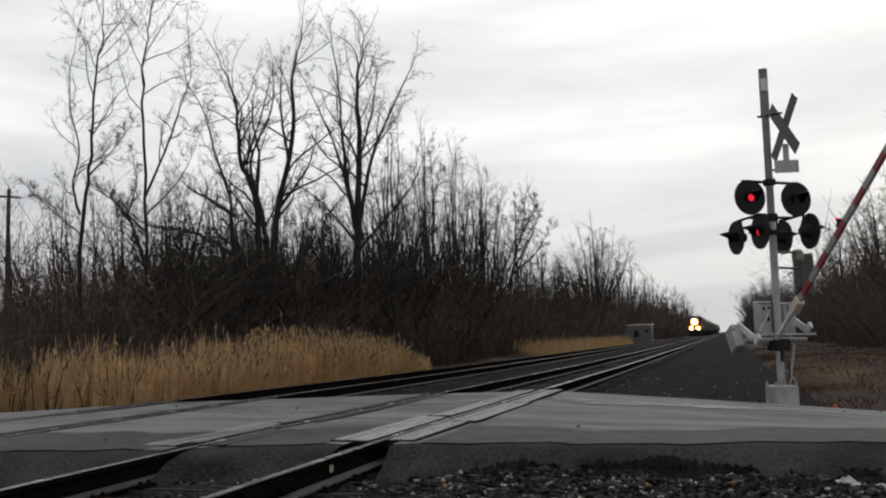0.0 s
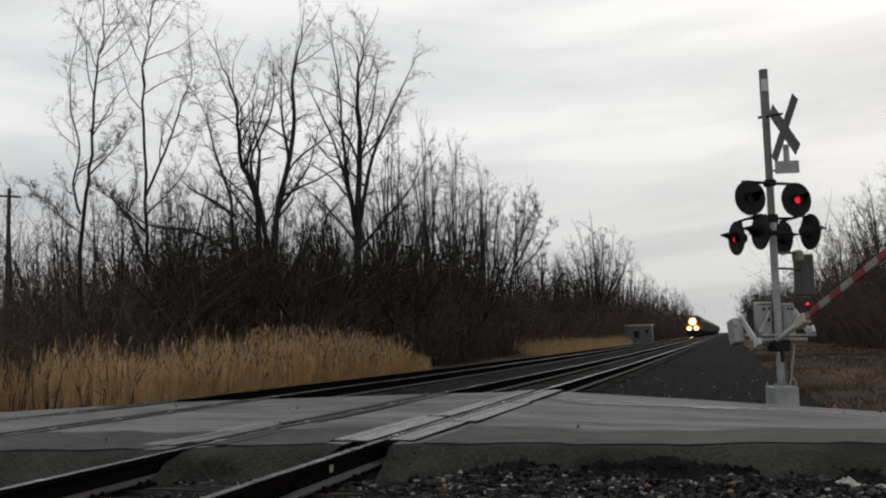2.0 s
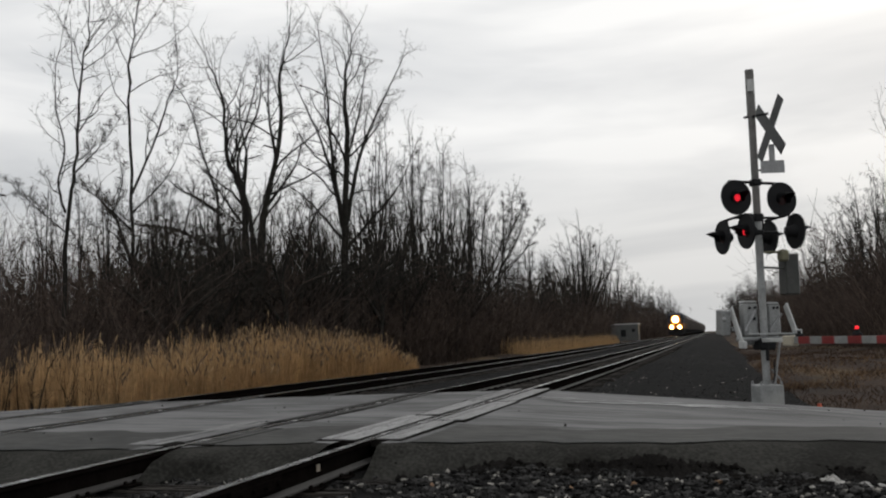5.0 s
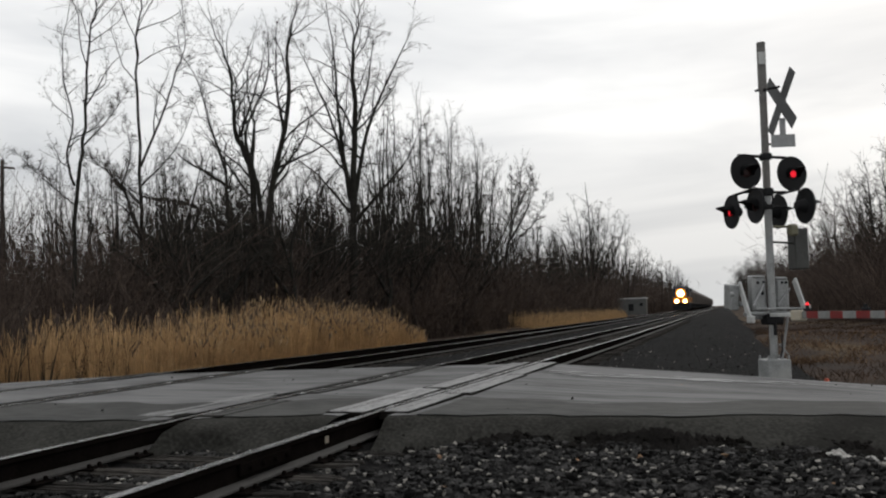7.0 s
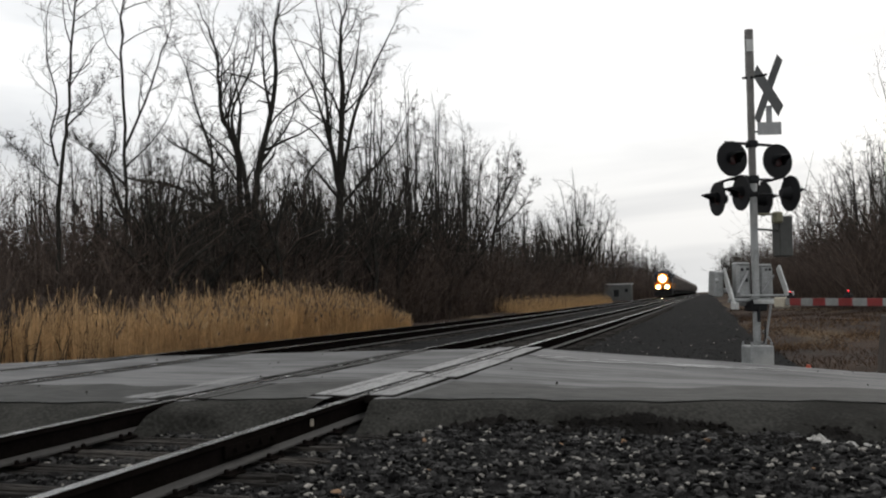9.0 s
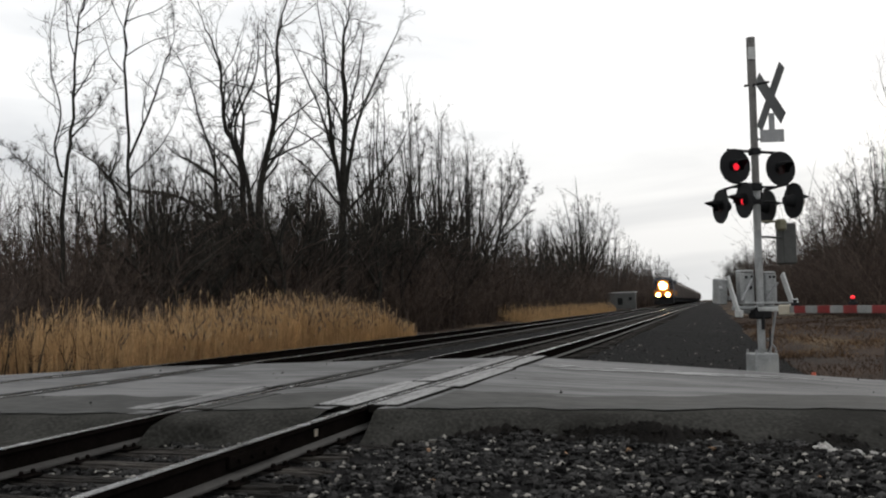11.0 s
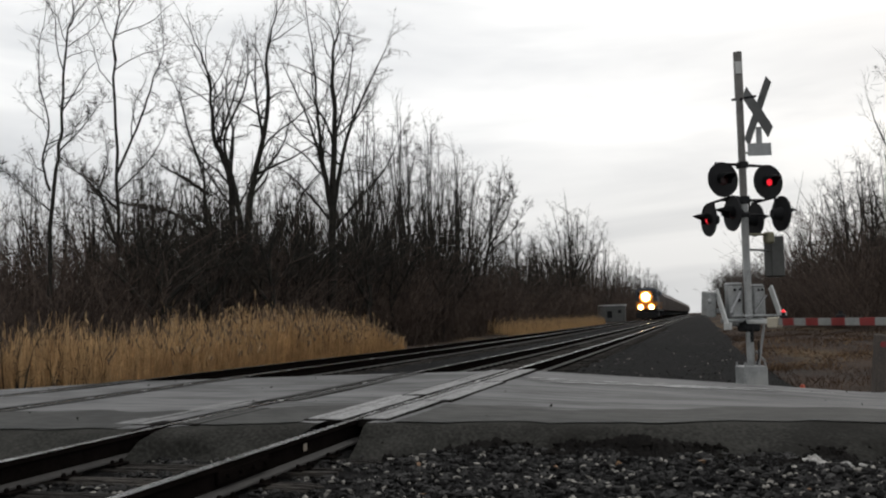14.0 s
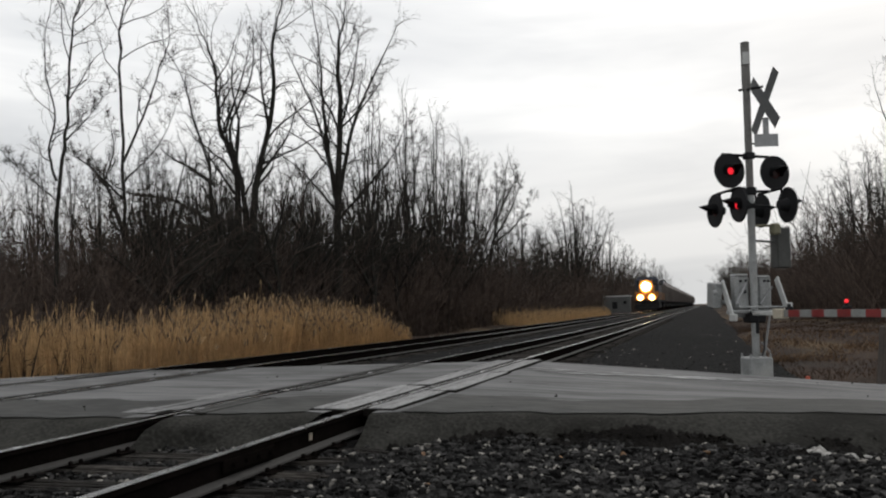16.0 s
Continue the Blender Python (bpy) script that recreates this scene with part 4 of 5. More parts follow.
def tree(place, stems, seed, label, kids=(15, 7, 4), group="bare trees along the railway", bare=0.3, thin=0.0):
    """A leafless tree. stems: (radius at its foot, depth lean, bends), each bend (metres aside, metres up); the first is the trunk."""
    r = np.random.default_rng(seed)
    x, y = place
    z = float(land(np.array(x), np.array(y))) - 0.1
    los = np.array([-x, -y, 0.0]) / math.hypot(x, y)
    right = np.array([-los[1], los[0], 0.0])
    t = tagged(empty("bare_tree", pose(x, y, z)), label, "tree", group)
    out = []
    thin = thin or 0.0026 + 0.00004 * math.hypot(x, y)
    for q, (rad, lean, bends) in enumerate(stems):
        h0 = bends[0][1]
        knots = [right * a + los * lean * (b - h0) + np.array([0, 0, b]) for a, b in bends]
        n = 4 * len(knots)
        pts = spline(knots, n)
        size = np.linalg.norm(knots[-1] - knots[0])
        pts = [p_ + r.normal(0, 0.0022 * size, 3) * [1, 1, 0.3] * (0 < i < n) for i, p_ in enumerate(pts)]
        radii = [max(rad * 0.9 * (1 - 0.9 * (i / n) ** 0.8) * (1.25 if i == 0 and q == 0 else 1), 0.008) for i in range(n + 1)]
        for i in range(n):
            out.append((pts[i], pts[i + 1], radii[i], radii[i + 1], 0))
        sprout(out, r, pts, radii, size, 0, kids, bare if q == 0 else 0.12, thin)
        for i in range(2):
            limb(out, r, pts[-1], aside(r, unit(pts[-1] - pts[-2]), 5, 25), size * 0.14, radii[-1], 2, kids, thin)
    for name, lv, m, sides in (("trunk", (0, 1), M_BARK, 4), ("crown", (2, 3), M_TWIG, 3)):
        s = [o for o in out if o[4] in lv]
        v, f = tubes([o[0] for o in s], [o[1] for o in s], [o[2] for o in s], [o[3] for o in s], sides)
        ob = new(name, mesh_np(name, v, f, m, sides > 3))
        ob.parent = t
    return t


def fan(seed, height, spread, count, rad, fork=0.22, trunk_lean=0.0):
    """Stems that part low down and spread like a fan, the outer ones shorter."""
    r = np.random.default_rng(seed)
    f = fork * height
    st = [(rad, 0.0, [(0, 0), (trunk_lean * f * 0.6, f), (trunk_lean * height * 0.5 + r.normal(0, 0.15), height * 0.6), (trunk_lean * height, height)])]
    for k in range(count):
        u = (2 * (k + r.uniform(0.25, 0.75)) / count - 1) * spread
        h = height * (1 - 0.28 * abs(u / (spread + 1e-6)) ** 1.5) * r.uniform(0.86, 1.0)
        o = f * r.uniform(0.55, 1.1)
        st.append((rad * r.uniform(0.45, 0.7), r.normal(0, 0.6 * spread / height), [(0, o), (u * 0.42 + r.normal(0, 0.1), o + (h - o) * 0.38), (u * 0.8 + trunk_lean * height * 0.5 + r.normal(0, 0.2), o + (h - o) * 0.72), (u + trunk_lean * height, h)]))
    return st


# the tall trees behind the reeds
tree((-18.27, 20.3), [(0.115, 0.0, [(0, 0), (0.13, 5.4), (0.32, 7.4), (0.45, 10.0), (0.62, 11.4), (0.7, 13.4)]),
                      (0.062, 0.05, [(0.07, 5.8), (-0.13, 6.7), (0.02, 7.8), (-0.26, 9.1), (-0.19, 10.5), (0.1, 12.2)]),
                      (0.035, -0.2, [(0.3, 7.0), (1.0, 7.9), (1.6, 8.9)]), (0.03, 0.2, [(0.1, 5.2), (-0.7, 5.9), (-1.4, 6.6)])],
     311, "tall slim leafless tree forked into two upright stems", kids=(17, 7, 4), bare=0.42)
tree((-19.06, 24.45), [(0.11, 0.0, [(0, 0), (-0.03, 6.6), (-0.13, 10.9), (0.07, 12.9), (0.25, 14.6)]),
                       (0.075, -0.1, [(0.0, 6.9), (0.76, 8.9), (1.19, 10.4), (1.55, 11.6), (1.4, 13.6)]),
                       (0.04, 0.2, [(0, 6.2), (1.2, 7.6), (2.0, 9.6)]), (0.05, 0.2, [(0, 5.6), (-0.9, 6.5), (-1.7, 7.2)])],
     212, "tall leafless tree with two long leaning stems", bare=0.4)
tree((-20.1, 28.1), [(0.3, 0.0, [(0, 0), (-0.4, 2.4), (-1.5, 5.0), (-2.15, 6.9)]), (0.08, 0.2, [(-1.9, 6.3), (-2.6, 7.2), (-3.4, 7.7)]),
                     (0.07, -0.2, [(-2.1, 6.7), (-1.8, 8.0), (-2.0, 9.4)]), (0.08, 0.1, [(-1.0, 4.2), (0.3, 5.4), (1.6, 5.7)])],
     13, "thick leaning broken trunk with a few crooked limbs", kids=(12, 7, 4), bare=0.4)
tree((-19.7, 31.3), [(0.3, 0.0, [(0, 0), (-0.05, 4.1), (-0.25, 6.6), (-0.31, 8.5)]), (0.1, 0.1, [(-0.1, 6.9), (-1.1, 7.6), (-1.85, 8.0), (-2.6, 8.7)]),
                     (0.08, -0.1, [(-0.25, 7.6), (-0.9, 9.6), (-1.4, 11.6), (-2.2, 13.0)]), (0.1, 0.2, [(-0.1, 5.2), (-1.8, 6.2), (-3.6, 6.5), (-4.6, 7.3)])],
     14, "stout dead snag with long crooked side limbs", bare=0.35)
tree((-19.2, 32.1), [(0.23, 0.0, [(0, 0), (-0.04, 7.2), (-0.73, 9.5), (-0.89, 11.9), (-1.6, 14.0)]), (0.11, -0.1, [(-0.05, 7.6), (0.1, 9.6), (-0.2, 11.6), (0.1, 13.6)]),
                     (0.09, 0.2, [(-0.5, 9.2), (0.15, 11.2), (0.7, 13.2)]), (0.07, 0.1, [(0, 6.4), (-1.3, 8.4), (-1.9, 10.4)])],
     15, "tall leafless tree with bent dark stems and fine twigs", bare=0.35)
tree((-18.5, 32.0), [(0.3, 0.0, [(0, 0), (0.1, 4.6), (0.3, 7.1), (0.98, 10.4), (1.02, 13.2), (1.45, 14.9)]), (0.17, -0.1, [(0.0, 4.2), (-0.35, 6.9), (-0.81, 9.4), (0.1, 11.8), (0.2, 13.8)]),
                     (0.1, 0.2, [(0.8, 9.4), (0.5, 11.4), (0.55, 13.8)]), (0.09, -0.1, [(0.3, 7.1), (1.6, 9.0), (2.1, 10.8)]), (0.1, 0.1, [(0, 3.6), (1.3, 5.0), (2.1, 7.4)])],
     16, "stout leafless tree with thick forked trunk", bare=0.35)
tree((-17.9, 33.6), [(0.16, 0.0, [(0, 0), (0.5, 3.0), (0.9, 5.0), (1.1, 6.9), (2.2, 8.3)]), (0.09, 0.1, [(0.9, 5.0), (0.2, 6.0), (0.0, 7.4)]), (0.08, -0.1, [(0.7, 4.0), (2.2, 4.5), (3.8, 4.7)])],
     26, "short crooked leafless tree leaning over the brush", kids=(12, 6, 4))
tree((-16.6, 36.5), [(0.3, 0.0, [(0, 0), (0.1, 6.0), (0.32, 10.8), (0.28, 13.8), (0.7, 16.2)]), (0.16, 0.1, [(0.05, 6.8), (-0.39, 10.0), (-0.54, 12.8), (-0.96, 16.4)]),
                     (0.16, -0.1, [(0.15, 6.7), (0.91, 10.2), (1.97, 12.8), (3.2, 15.4)]), (0.12, 0.1, [(0, 7.4), (-0.87, 10.8), (-2.39, 14.2)]),
                     (0.1, 0.2, [(0.1, 5.6), (1.3, 7.0), (2.7, 8.6), (3.6, 10.6)]), (0.09, -0.2, [(0.2, 9.6), (1.0, 12.8), (1.4, 15.6)]), (0.08, 0.1, [(0, 6.2), (-1.5, 8.0), (-2.8, 9.0)])],
     18, "large leafless tree with broad fan-shaped crown", kids=(16, 8, 5), bare=0.4)
# crooked low trees in the thicket
for x_, y_, h_, s_ in ((-16.9, 23.5, 5.6, 1), (-17.2, 27.0, 6.6, -1), (-18.6, 26.0, 7.2, 1), (-16.6, 30.2, 6.8, 1), (-17.0, 34.6, 7.4, -1), (-16.4, 40.0, 8.0, 1), (-16.3, 44.5, 8.4, -1), (-16.0, 52, 9.0, 1)):
    tree((x_, y_), [(0.21, 0.0, [(0, 0), (0.3 * s_, h_ * 0.35), (0.2 * s_, h_ * 0.6), (0.8 * s_, h_)]), (0.14, 0.2, [(0.25 * s_, h_ * 0.3), (-0.9 * s_, h_ * 0.55), (-1.9 * s_, h_ * 0.7)]),
                    (0.09, -0.1, [(0.28 * s_, h_ * 0.42), (1.4 * s_, h_ * 0.6), (2.6 * s_, h_ * 0.66)]), (0.07, 0.1, [(0.2 * s_, h_ * 0.5), (-0.4 * s_, h_ * 0.8), (-0.5 * s_, h_ * 1.02)])],
         int(y_ * 10), "short crooked leafless tree among the brush", kids=(11, 6, 4))
for k, (x_, y_, h_) in enumerate(((-17.6, 23.6, 5.4), (-20.2, 24.6, 6.4), (-18.2, 25.4, 5.8), (-20.6, 28.4, 7.0), (-18.0, 29.2, 6.2), (-20.6, 31.4, 7.4), (-18.9, 34.0, 7.2), (-17.4, 36.0, 7.0), (-19.0, 38.0, 8.0), (-17.4, 40.6, 8.4),
                                  (-20.8, 34.6, 8.2), (-21.6, 37.6, 8.8), (-20.4, 41.0, 9.2), (-18.8, 43.0, 9.2), (-20.6, 46.0, 9.8), (-19.6, 50.0, 10.2), (-17.0, 51.4, 9.4), (-20.2, 56.0, 10.8), (-16.9, 57.6, 10.0), (-19.4, 62.0, 11.0))):
    tree((x_, y_), fan(20 + k, h_, 0.38 * h_, 6, 0.2, 0.2), 120 + k, "bushy leafless tree with a haze of fine twigs", kids=(9, 7, 5), bare=0.2, thin=0.0052)
# a dense row of many-stemmed young trees
for k, (x_, y_, h_) in enumerate(((-17.6, 43.5, 12.6), (-18.6, 46.5, 14.6), (-17.2, 48.6, 13.8), (-18.8, 52.5, 15.2), (-17.4, 54.6, 14.2), (-18.4, 58.6, 14.8), (-17.2, 60.5, 13.6), (-18.2, 64.8, 14.4),
                                  (-18.0, 74.0, 9.6), (-19.0, 79.0, 10.6), (-17.6, 84.0, 10.4), (-18.6, 88.5, 10.0), (-17.4, 94.0, 9.2), (-18.8, 99.0, 9.6), (-18.2, 110.0, 10.8))):
    tree((x_, y_), fan(60 + k, h_, 0.22 * h_, 6, 0.15 + 0.001 * y_), 160 + k, "slender many-stemmed leafless tree in a dense row", kids=(10, 6, 5), thin=0.0034 + 0.00004 * y_)
tree((-17.4, 66.5), fan(75, 13.6, 1.3, 3, 0.14, 0.4), 175, "slender leafless tree with small dense crown", kids=(12, 6, 5), bare=0.5)
tree((-17.6, 69.0), [(0.22, 0.0, [(0, 0), (0.3, 5.4), (0.8, 8.0), (1.6, 10.8), (1.9, 13.4)]), (0.12, 0.1, [(0.7, 7.4), (2.2, 9.8), (3.2, 12.2)]), (0.11, 0.1, [(0.9, 8.4), (1.0, 11.0), (1.1, 13.2)]),
                     (0.1, -0.1, [(0.5, 6.8), (2.8, 8.8), (4.0, 11.0)]), (0.09, 0.1, [(1.4, 10.0), (2.4, 11.8), (2.8, 13.2)])],
     76, "leaning leafless tree with rounded twiggy crown", kids=(17, 9, 6), bare=0.5, thin=0.0065)
tree((-18.0, 121.0), fan(90, 17.4, 5.8, 10, 0.36, 0.2), 190, "rounded leafless tree with dense twigs by the track", kids=(12, 8, 6))
tree((-19.0, 133.0), fan(92, 16.4, 4.8, 8, 0.34, 0.2), 192, "rounded leafless tree with dense twigs by the track", kids=(11, 7, 6))
tree((-19.5, 104.0), fan(93, 10.6, 3.2, 7, 0.25, 0.2), 193, "small rounded leafless tree by the track", kids=(10, 7, 5))
for x_, y_, h_, s_ in ((-18.2, 150, 14.5, 4), (-18.2, 171, 15.4, 5), (-17.8, 196, 14.6, 6), (-18.5, 225, 15, 7), (-17.5, 262, 15.2, 8), (-18, 310, 16, 9), (-17.6, 360, 16, 10)):
    tree((x_, y_), fan(s_, h_, 0.3 * h_, 7, 0.3, 0.2), 900 + s_, "rounded leafless tree far along the track", kids=(9, 6, 5))
# trees past the signal
tree((13.0, 50.5), fan(94, 17.0, 4.6, 7, 0.24, 0.3), 91, "tall leafless tree with spreading branches", kids=(11, 6, 4))
for x_, y_, h_, s_ in ((12.6, 57, 11.6, 1), (10.6, 62, 11.0, 2), (13.4, 66, 12.6, 3), (11.2, 74, 11.6, 4), (10.4, 88, 10.6, 5)):
    tree((x_, y_), fan(40 + s_, h_, 0.3 * h_, 8, 0.2, 0.15), 140 + s_, "rounded leafless tree in the wood past the signal", kids=(10, 6, 5), bare=0.2)

templates = [tree((-24.0, 15.7), fan(101, 8.0, 1.8, 3, 0.1), 101, "low leafless young tree in the thicket", kids=(7, 4, 3), thin=0.006),
             tree((-27.0, 20.5), fan(102, 9.0, 3.4, 4, 0.12), 102, "leafless woodland tree with grey twigs", kids=(6, 4, 3), thin=0.006),
             tree((-25.3, 34.0), fan(103, 9.4, 3.2, 4, 0.13, 0.15), 103, "leafless woodland tree with grey twigs", kids=(6, 4, 3), thin=0.006)]
far_templates = [tree((-26.0, 96.0), fan(104, 9.0, 3.4, 5, 0.13, 0.15), 104, "leafless woodland tree with dense twigs", kids=(7, 5, 3), thin=0.011),
                 tree((15.0, 92.0), fan(105, 9.4, 4.0, 5, 0.14, 0.12), 105, "leafless woodland tree with dense twigs", kids=(7, 5, 3), thin=0.011)]
wr = np.random.default_rng(5)


def canopy(y, side):
    """Height of the wood along the line, on the reeds' side (-1) and the signal's side (1)."""
    if side < 0:
        return float(np.interp(y, [10, 25, 40, 50, 68, 72, 94, 108, 121, 135, 171, 216, 311, 450], [6.0, 7.8, 9.0, 10.0, 10.4, 9.0, 8.6, 9.6, 12.0, 12.5, 12.8, 12.4, 14.5, 15.5]))
    return float(np.interp(y, [45, 56, 71, 94, 112, 170, 263, 450], [9.5, 10.4, 10.8, 9.6, 9.8, 12.2, 14.2, 19.0]))


def wood(x, y):
    if 112 < y < 167 and -0.13 * y < x < 0:
        x = -0.13 * y - 2
    s = canopy(y, -1 if x < 0 else 1) * wr.uniform(0.72, 1.02) / 9.2
    z = float(land(np.array(x), np.array(y))) - 0.1
    pick = templates[int(wr.integers(0, 3))] if y < 60 else far_templates[int(wr.integers(0, 2))]
    return copy_thing(pick, pose(x, y, z, 0, 0, wr.uniform(0, 360)) @ Matrix.Diagonal((s * wr.uniform(0.9, 1.25), s, s, 1)))


for k in range(90):
    y = 21 + 39 * (k / 90) + wr.uniform(-1, 1)
    wood(-19.0 - wr.uniform(0, 12) - 0.03 * y, y)
for k in range(34):
    wood(-18.6 - wr.uniform(0, 5), 27 + 14 * (k / 34))
for k in range(48):
    y = 58 + 60 * (k / 48) + wr.uniform(-1, 1)
    wood(-18.0 - wr.uniform(0, 9), y)
for k in range(48):
    y = 118 + 320 * (k / 48) ** 1.3
    wood(-17.5 - wr.uniform(0, 7), y)
for k in range(84):
    y = 50 + 420 * (k / 84) ** 1.5
    wood(float(np.interp(y, [50, 120, 200], [9.6, 8.0, 6.8])) + 8 * wr.random() ** 1.5, y + wr.uniform(-1.5, 1.5))


def hut_clearing(x, y):
    """The open ground before the equipment hut."""
    return (y > 112) & (y < 167) & (x > -0.124 * y) & (x < 0)


def brush(n, xr, yr, hr, seed, stems=4, twigs=5, spread=1.0):
    """Clumps of thin arching stems with side twigs, one mesh."""
    r = np.random.default_rng(seed)
    cx = r.uniform(*xr, n)
    cy = yr[0] + (yr[1] - yr[0]) * r.random(n) ** 1.25
    keep = ~hut_clearing(cx, cy)
    cx, cy = cx[keep], cy[keep]
    ch = r.uniform(*hr, len(cx)) * (0.74 + 0.26 * np.sin(cy * 0.5 + cx * 0.3) * np.sin(cy * 0.13 + 1))
    x, y, h = (np.repeat(a, stems) for a in (cx, cy, ch))
    n = len(x)
    h = h * r.uniform(0.55, 1.0, n)
    x, y = x + r.normal(0, 0.12, n), y + r.normal(0, 0.12, n)
    p = np.stack([x, y, land(x, y) - 0.05], -1)
    flat = np.array([1.0, 1.0, 0.0])
    d = r.normal(0, 0.24 * spread, (n, 3)) * flat + [0, 0, 1]
    bow = r.normal(0, 0.2 * spread, (n, 3)) * flat
    w = 0.0065 + 0.00016 * y + r.random(n) ** 4 * 0.013
    P0, P1, R0, R1, P = [], [], [], [], [p]
    for k in range(3):
        q = P[-1] + (d + r.normal(0, 0.12, (n, 3))) * (h / 3)[:, None]
        P0.append(P[-1])
        P1.append(q)
        R0.append(w * (1 - 0.25 * k))
        R1.append(w * (0.75 - 0.25 * k))
        P.append(q)
        d = d + bow
    P = np.array(P)
    for k in range(twigs):
        f = r.uniform(0.5, 2.95, n)
        i = f.astype(int)
        o = P[i, np.arange(n)] * (1 - (f - i))[:, None] + P[i + 1, np.arange(n)] * (f - i)[:, None]
        P0.append(o)
        P1.append(o + (r.normal(0, 0.6, (n, 3)) + [0, 0, 0.5]) * (h * 0.28 * r.uniform(0.3, 1, n))[:, None])
        R0.append(w * 0.7)
        R1.append(w * 0.3)
    return tubes(np.concatenate(P0), np.concatenate(P1), np.concatenate(R0), np.concatenate(R1), 3)


for n, xr, yr, hr, seed, stems, twigs, spread in ((600, (-25, -17.0), (10.5, 24), (2.0, 4.2), 8, 4, 4, 1.1), (2100, (-25, -15.6), (10, 70), (1.8, 4.2), 1, 4, 4, 1.2), (1000, (-46, -25), (10, 105), (5.0, 9.0), 2, 4, 4, 1.0), (2000, (-25, -17), (20, 80), (3.6, 7.6), 6, 4, 5, 1.6),
                                                  (1500, (-24, -15.2), (44, 130), (4.5, 8.4), 3, 4, 5, 1.6), (600, (-24, -15.2), (120, 260), (7, 11), 9, 4, 5, 1.0), (900, (-30, -15), (150, 420), (7, 12), 4, 4, 4, 0.7), (2600, (6.8, 17), (46, 200), (4.5, 8.6), 5, 4, 5, 1.6), (900, (6.6, 22), (170, 560), (8, 12.5), 7, 4, 4, 0.6)):
    v, f = brush(n, xr, yr, hr, seed, stems, twigs, spread)
    tagged(new("brush", mesh_np("brush", v, f, M_BRUSH)), "dense dark leafless brush below the trees", "brush", kind="stuff")


# ---- reeds ----
def reeds(n, front, yr, depth, hr, seed, name_label):
    """Upright dry stalks with bent leaves and feathery plumes."""
    r = np.random.default_rng(seed)
    y = r.uniform(*yr, n)
    y = y[r.random(n) < np.interp(y, [9, 16, 22], [0.5, 0.6, 1.0])]
    x = np.interp(y, *front) - depth * r.random(len(y)) ** 1.5
    gap = np.sin(y * 2.3 + x * 1.1) + np.sin(y * 5.1 - x * 2.7)
    keep = (y > 22) | (gap > -0.1) | (r.random(len(y)) < 0.3)
    x, y, gap = x[keep], y[keep], gap[keep]
    n = len(y)
    clump = 0.86 + 0.12 * np.sin(y * 1.7 + x) + 0.1 * np.sin(y * 4.1 - x * 2) + 0.09 * np.sin(y * 9.7 + x * 3)
    h = r.uniform(*hr, n) * clump * np.interp(y, [9, 15, 20, 30, 34.5], [0.9, 1.0, 1.08, 1.0, 0.55])
    h *= np.where(r.random(n) < 0.06, 1.18, 1.0) * np.where(y < 21, 0.8 + 0.13 * gap, 1.0)
    z = np.minimum(land(x, y), -0.45) - 0.05
    p = np.stack([x, y, z], -1)
    lean = r.normal(0, 0.07, (n, 3)) * [1, 1, 0] + [0, 0, 1]
    top = p + lean * h[:, None]
    w = r.uniform(0.004, 0.009, n)
    P0, P1, R0, R1 = [p], [top], [w], [w * 0.5]
    for k in range(3):
        f = r.uniform(0.1, 0.85, n)[:, None]
        o = p + (top - p) * f
        P0.append(o)
        P1.append(o + (r.normal(0, 0.13, (n, 3)) * [1, 1, 0.5] + [0, 0, 0.8]) * (0.3 + 0.25 * r.random(n))[:, None])
        R0.append(w * 1.3)
        R1.append(w * 0.3)
    v, f = tubes(np.concatenate(P0), np.concatenate(P1), np.concatenate(R0), np.concatenate(R1), 3)
    tagged(new("reeds", mesh_np("reeds", v, f, M_REED)), name_label, "reeds", kind="stuff")
    for share, m, ln, fat, label in ((0.16, M_PLUME, (0.12, 0.26), 0.026, "brown feathery plumes on the reeds"), (0.1, M_TANPLUME, (0.12, 0.24), 0.024, "pale tan feathery plumes on the reeds")):
        s = r.random(n) < share
        c = int(s.sum())
        q0 = top[s]
        q1 = q0 + (lean[s] + r.normal(0, 0.3, (c, 3)) * [1, 1, 0]) * r.uniform(*ln, c)[:, None]
        mid = (q0 + q1) / 2
        v, f = tubes(np.concatenate([q0, mid]), np.concatenate([mid, q1]), np.concatenate([np.full(c, 0.006), np.full(c, fat)]), np.concatenate([np.full(c, fat), np.full(c, 0.004)]), 4)
        tagged(new("reed_plumes", mesh_np("reed_plumes", v, f, m)), label, "reed plumes", kind="stuff")


reeds(15500, ([9, 14.5, 16, 21, 36], [-15.2, -14.4, -12.6, -11.9, -12.1]), (9.5, 34), 3.2, (1.15, 1.8), 21, "tall tan dry reeds beside the railway")
reeds(4500, ([44, 120], [-12.2, -12.8]), (61, 118), 3.0, (1.5, 2.4), 22, "patch of tan dry reeds farther along the railway")
for n_, xr_, yr_, hr_, sd_ in ((42, (-15.6, -12.8), (13.2, 22.5), (1.4, 2.5), 23), (60, (-14.6, -12.6), (22, 34), (1.3, 2.0), 24)):
    v, f = brush(n_, xr_, yr_, hr_, sd_, 3, 3, 0.5)
    tagged(new("brush", mesh_np("brush", v, f, M_BARK)), "dark bare weed stems standing among the reeds", "brush", kind="stuff")


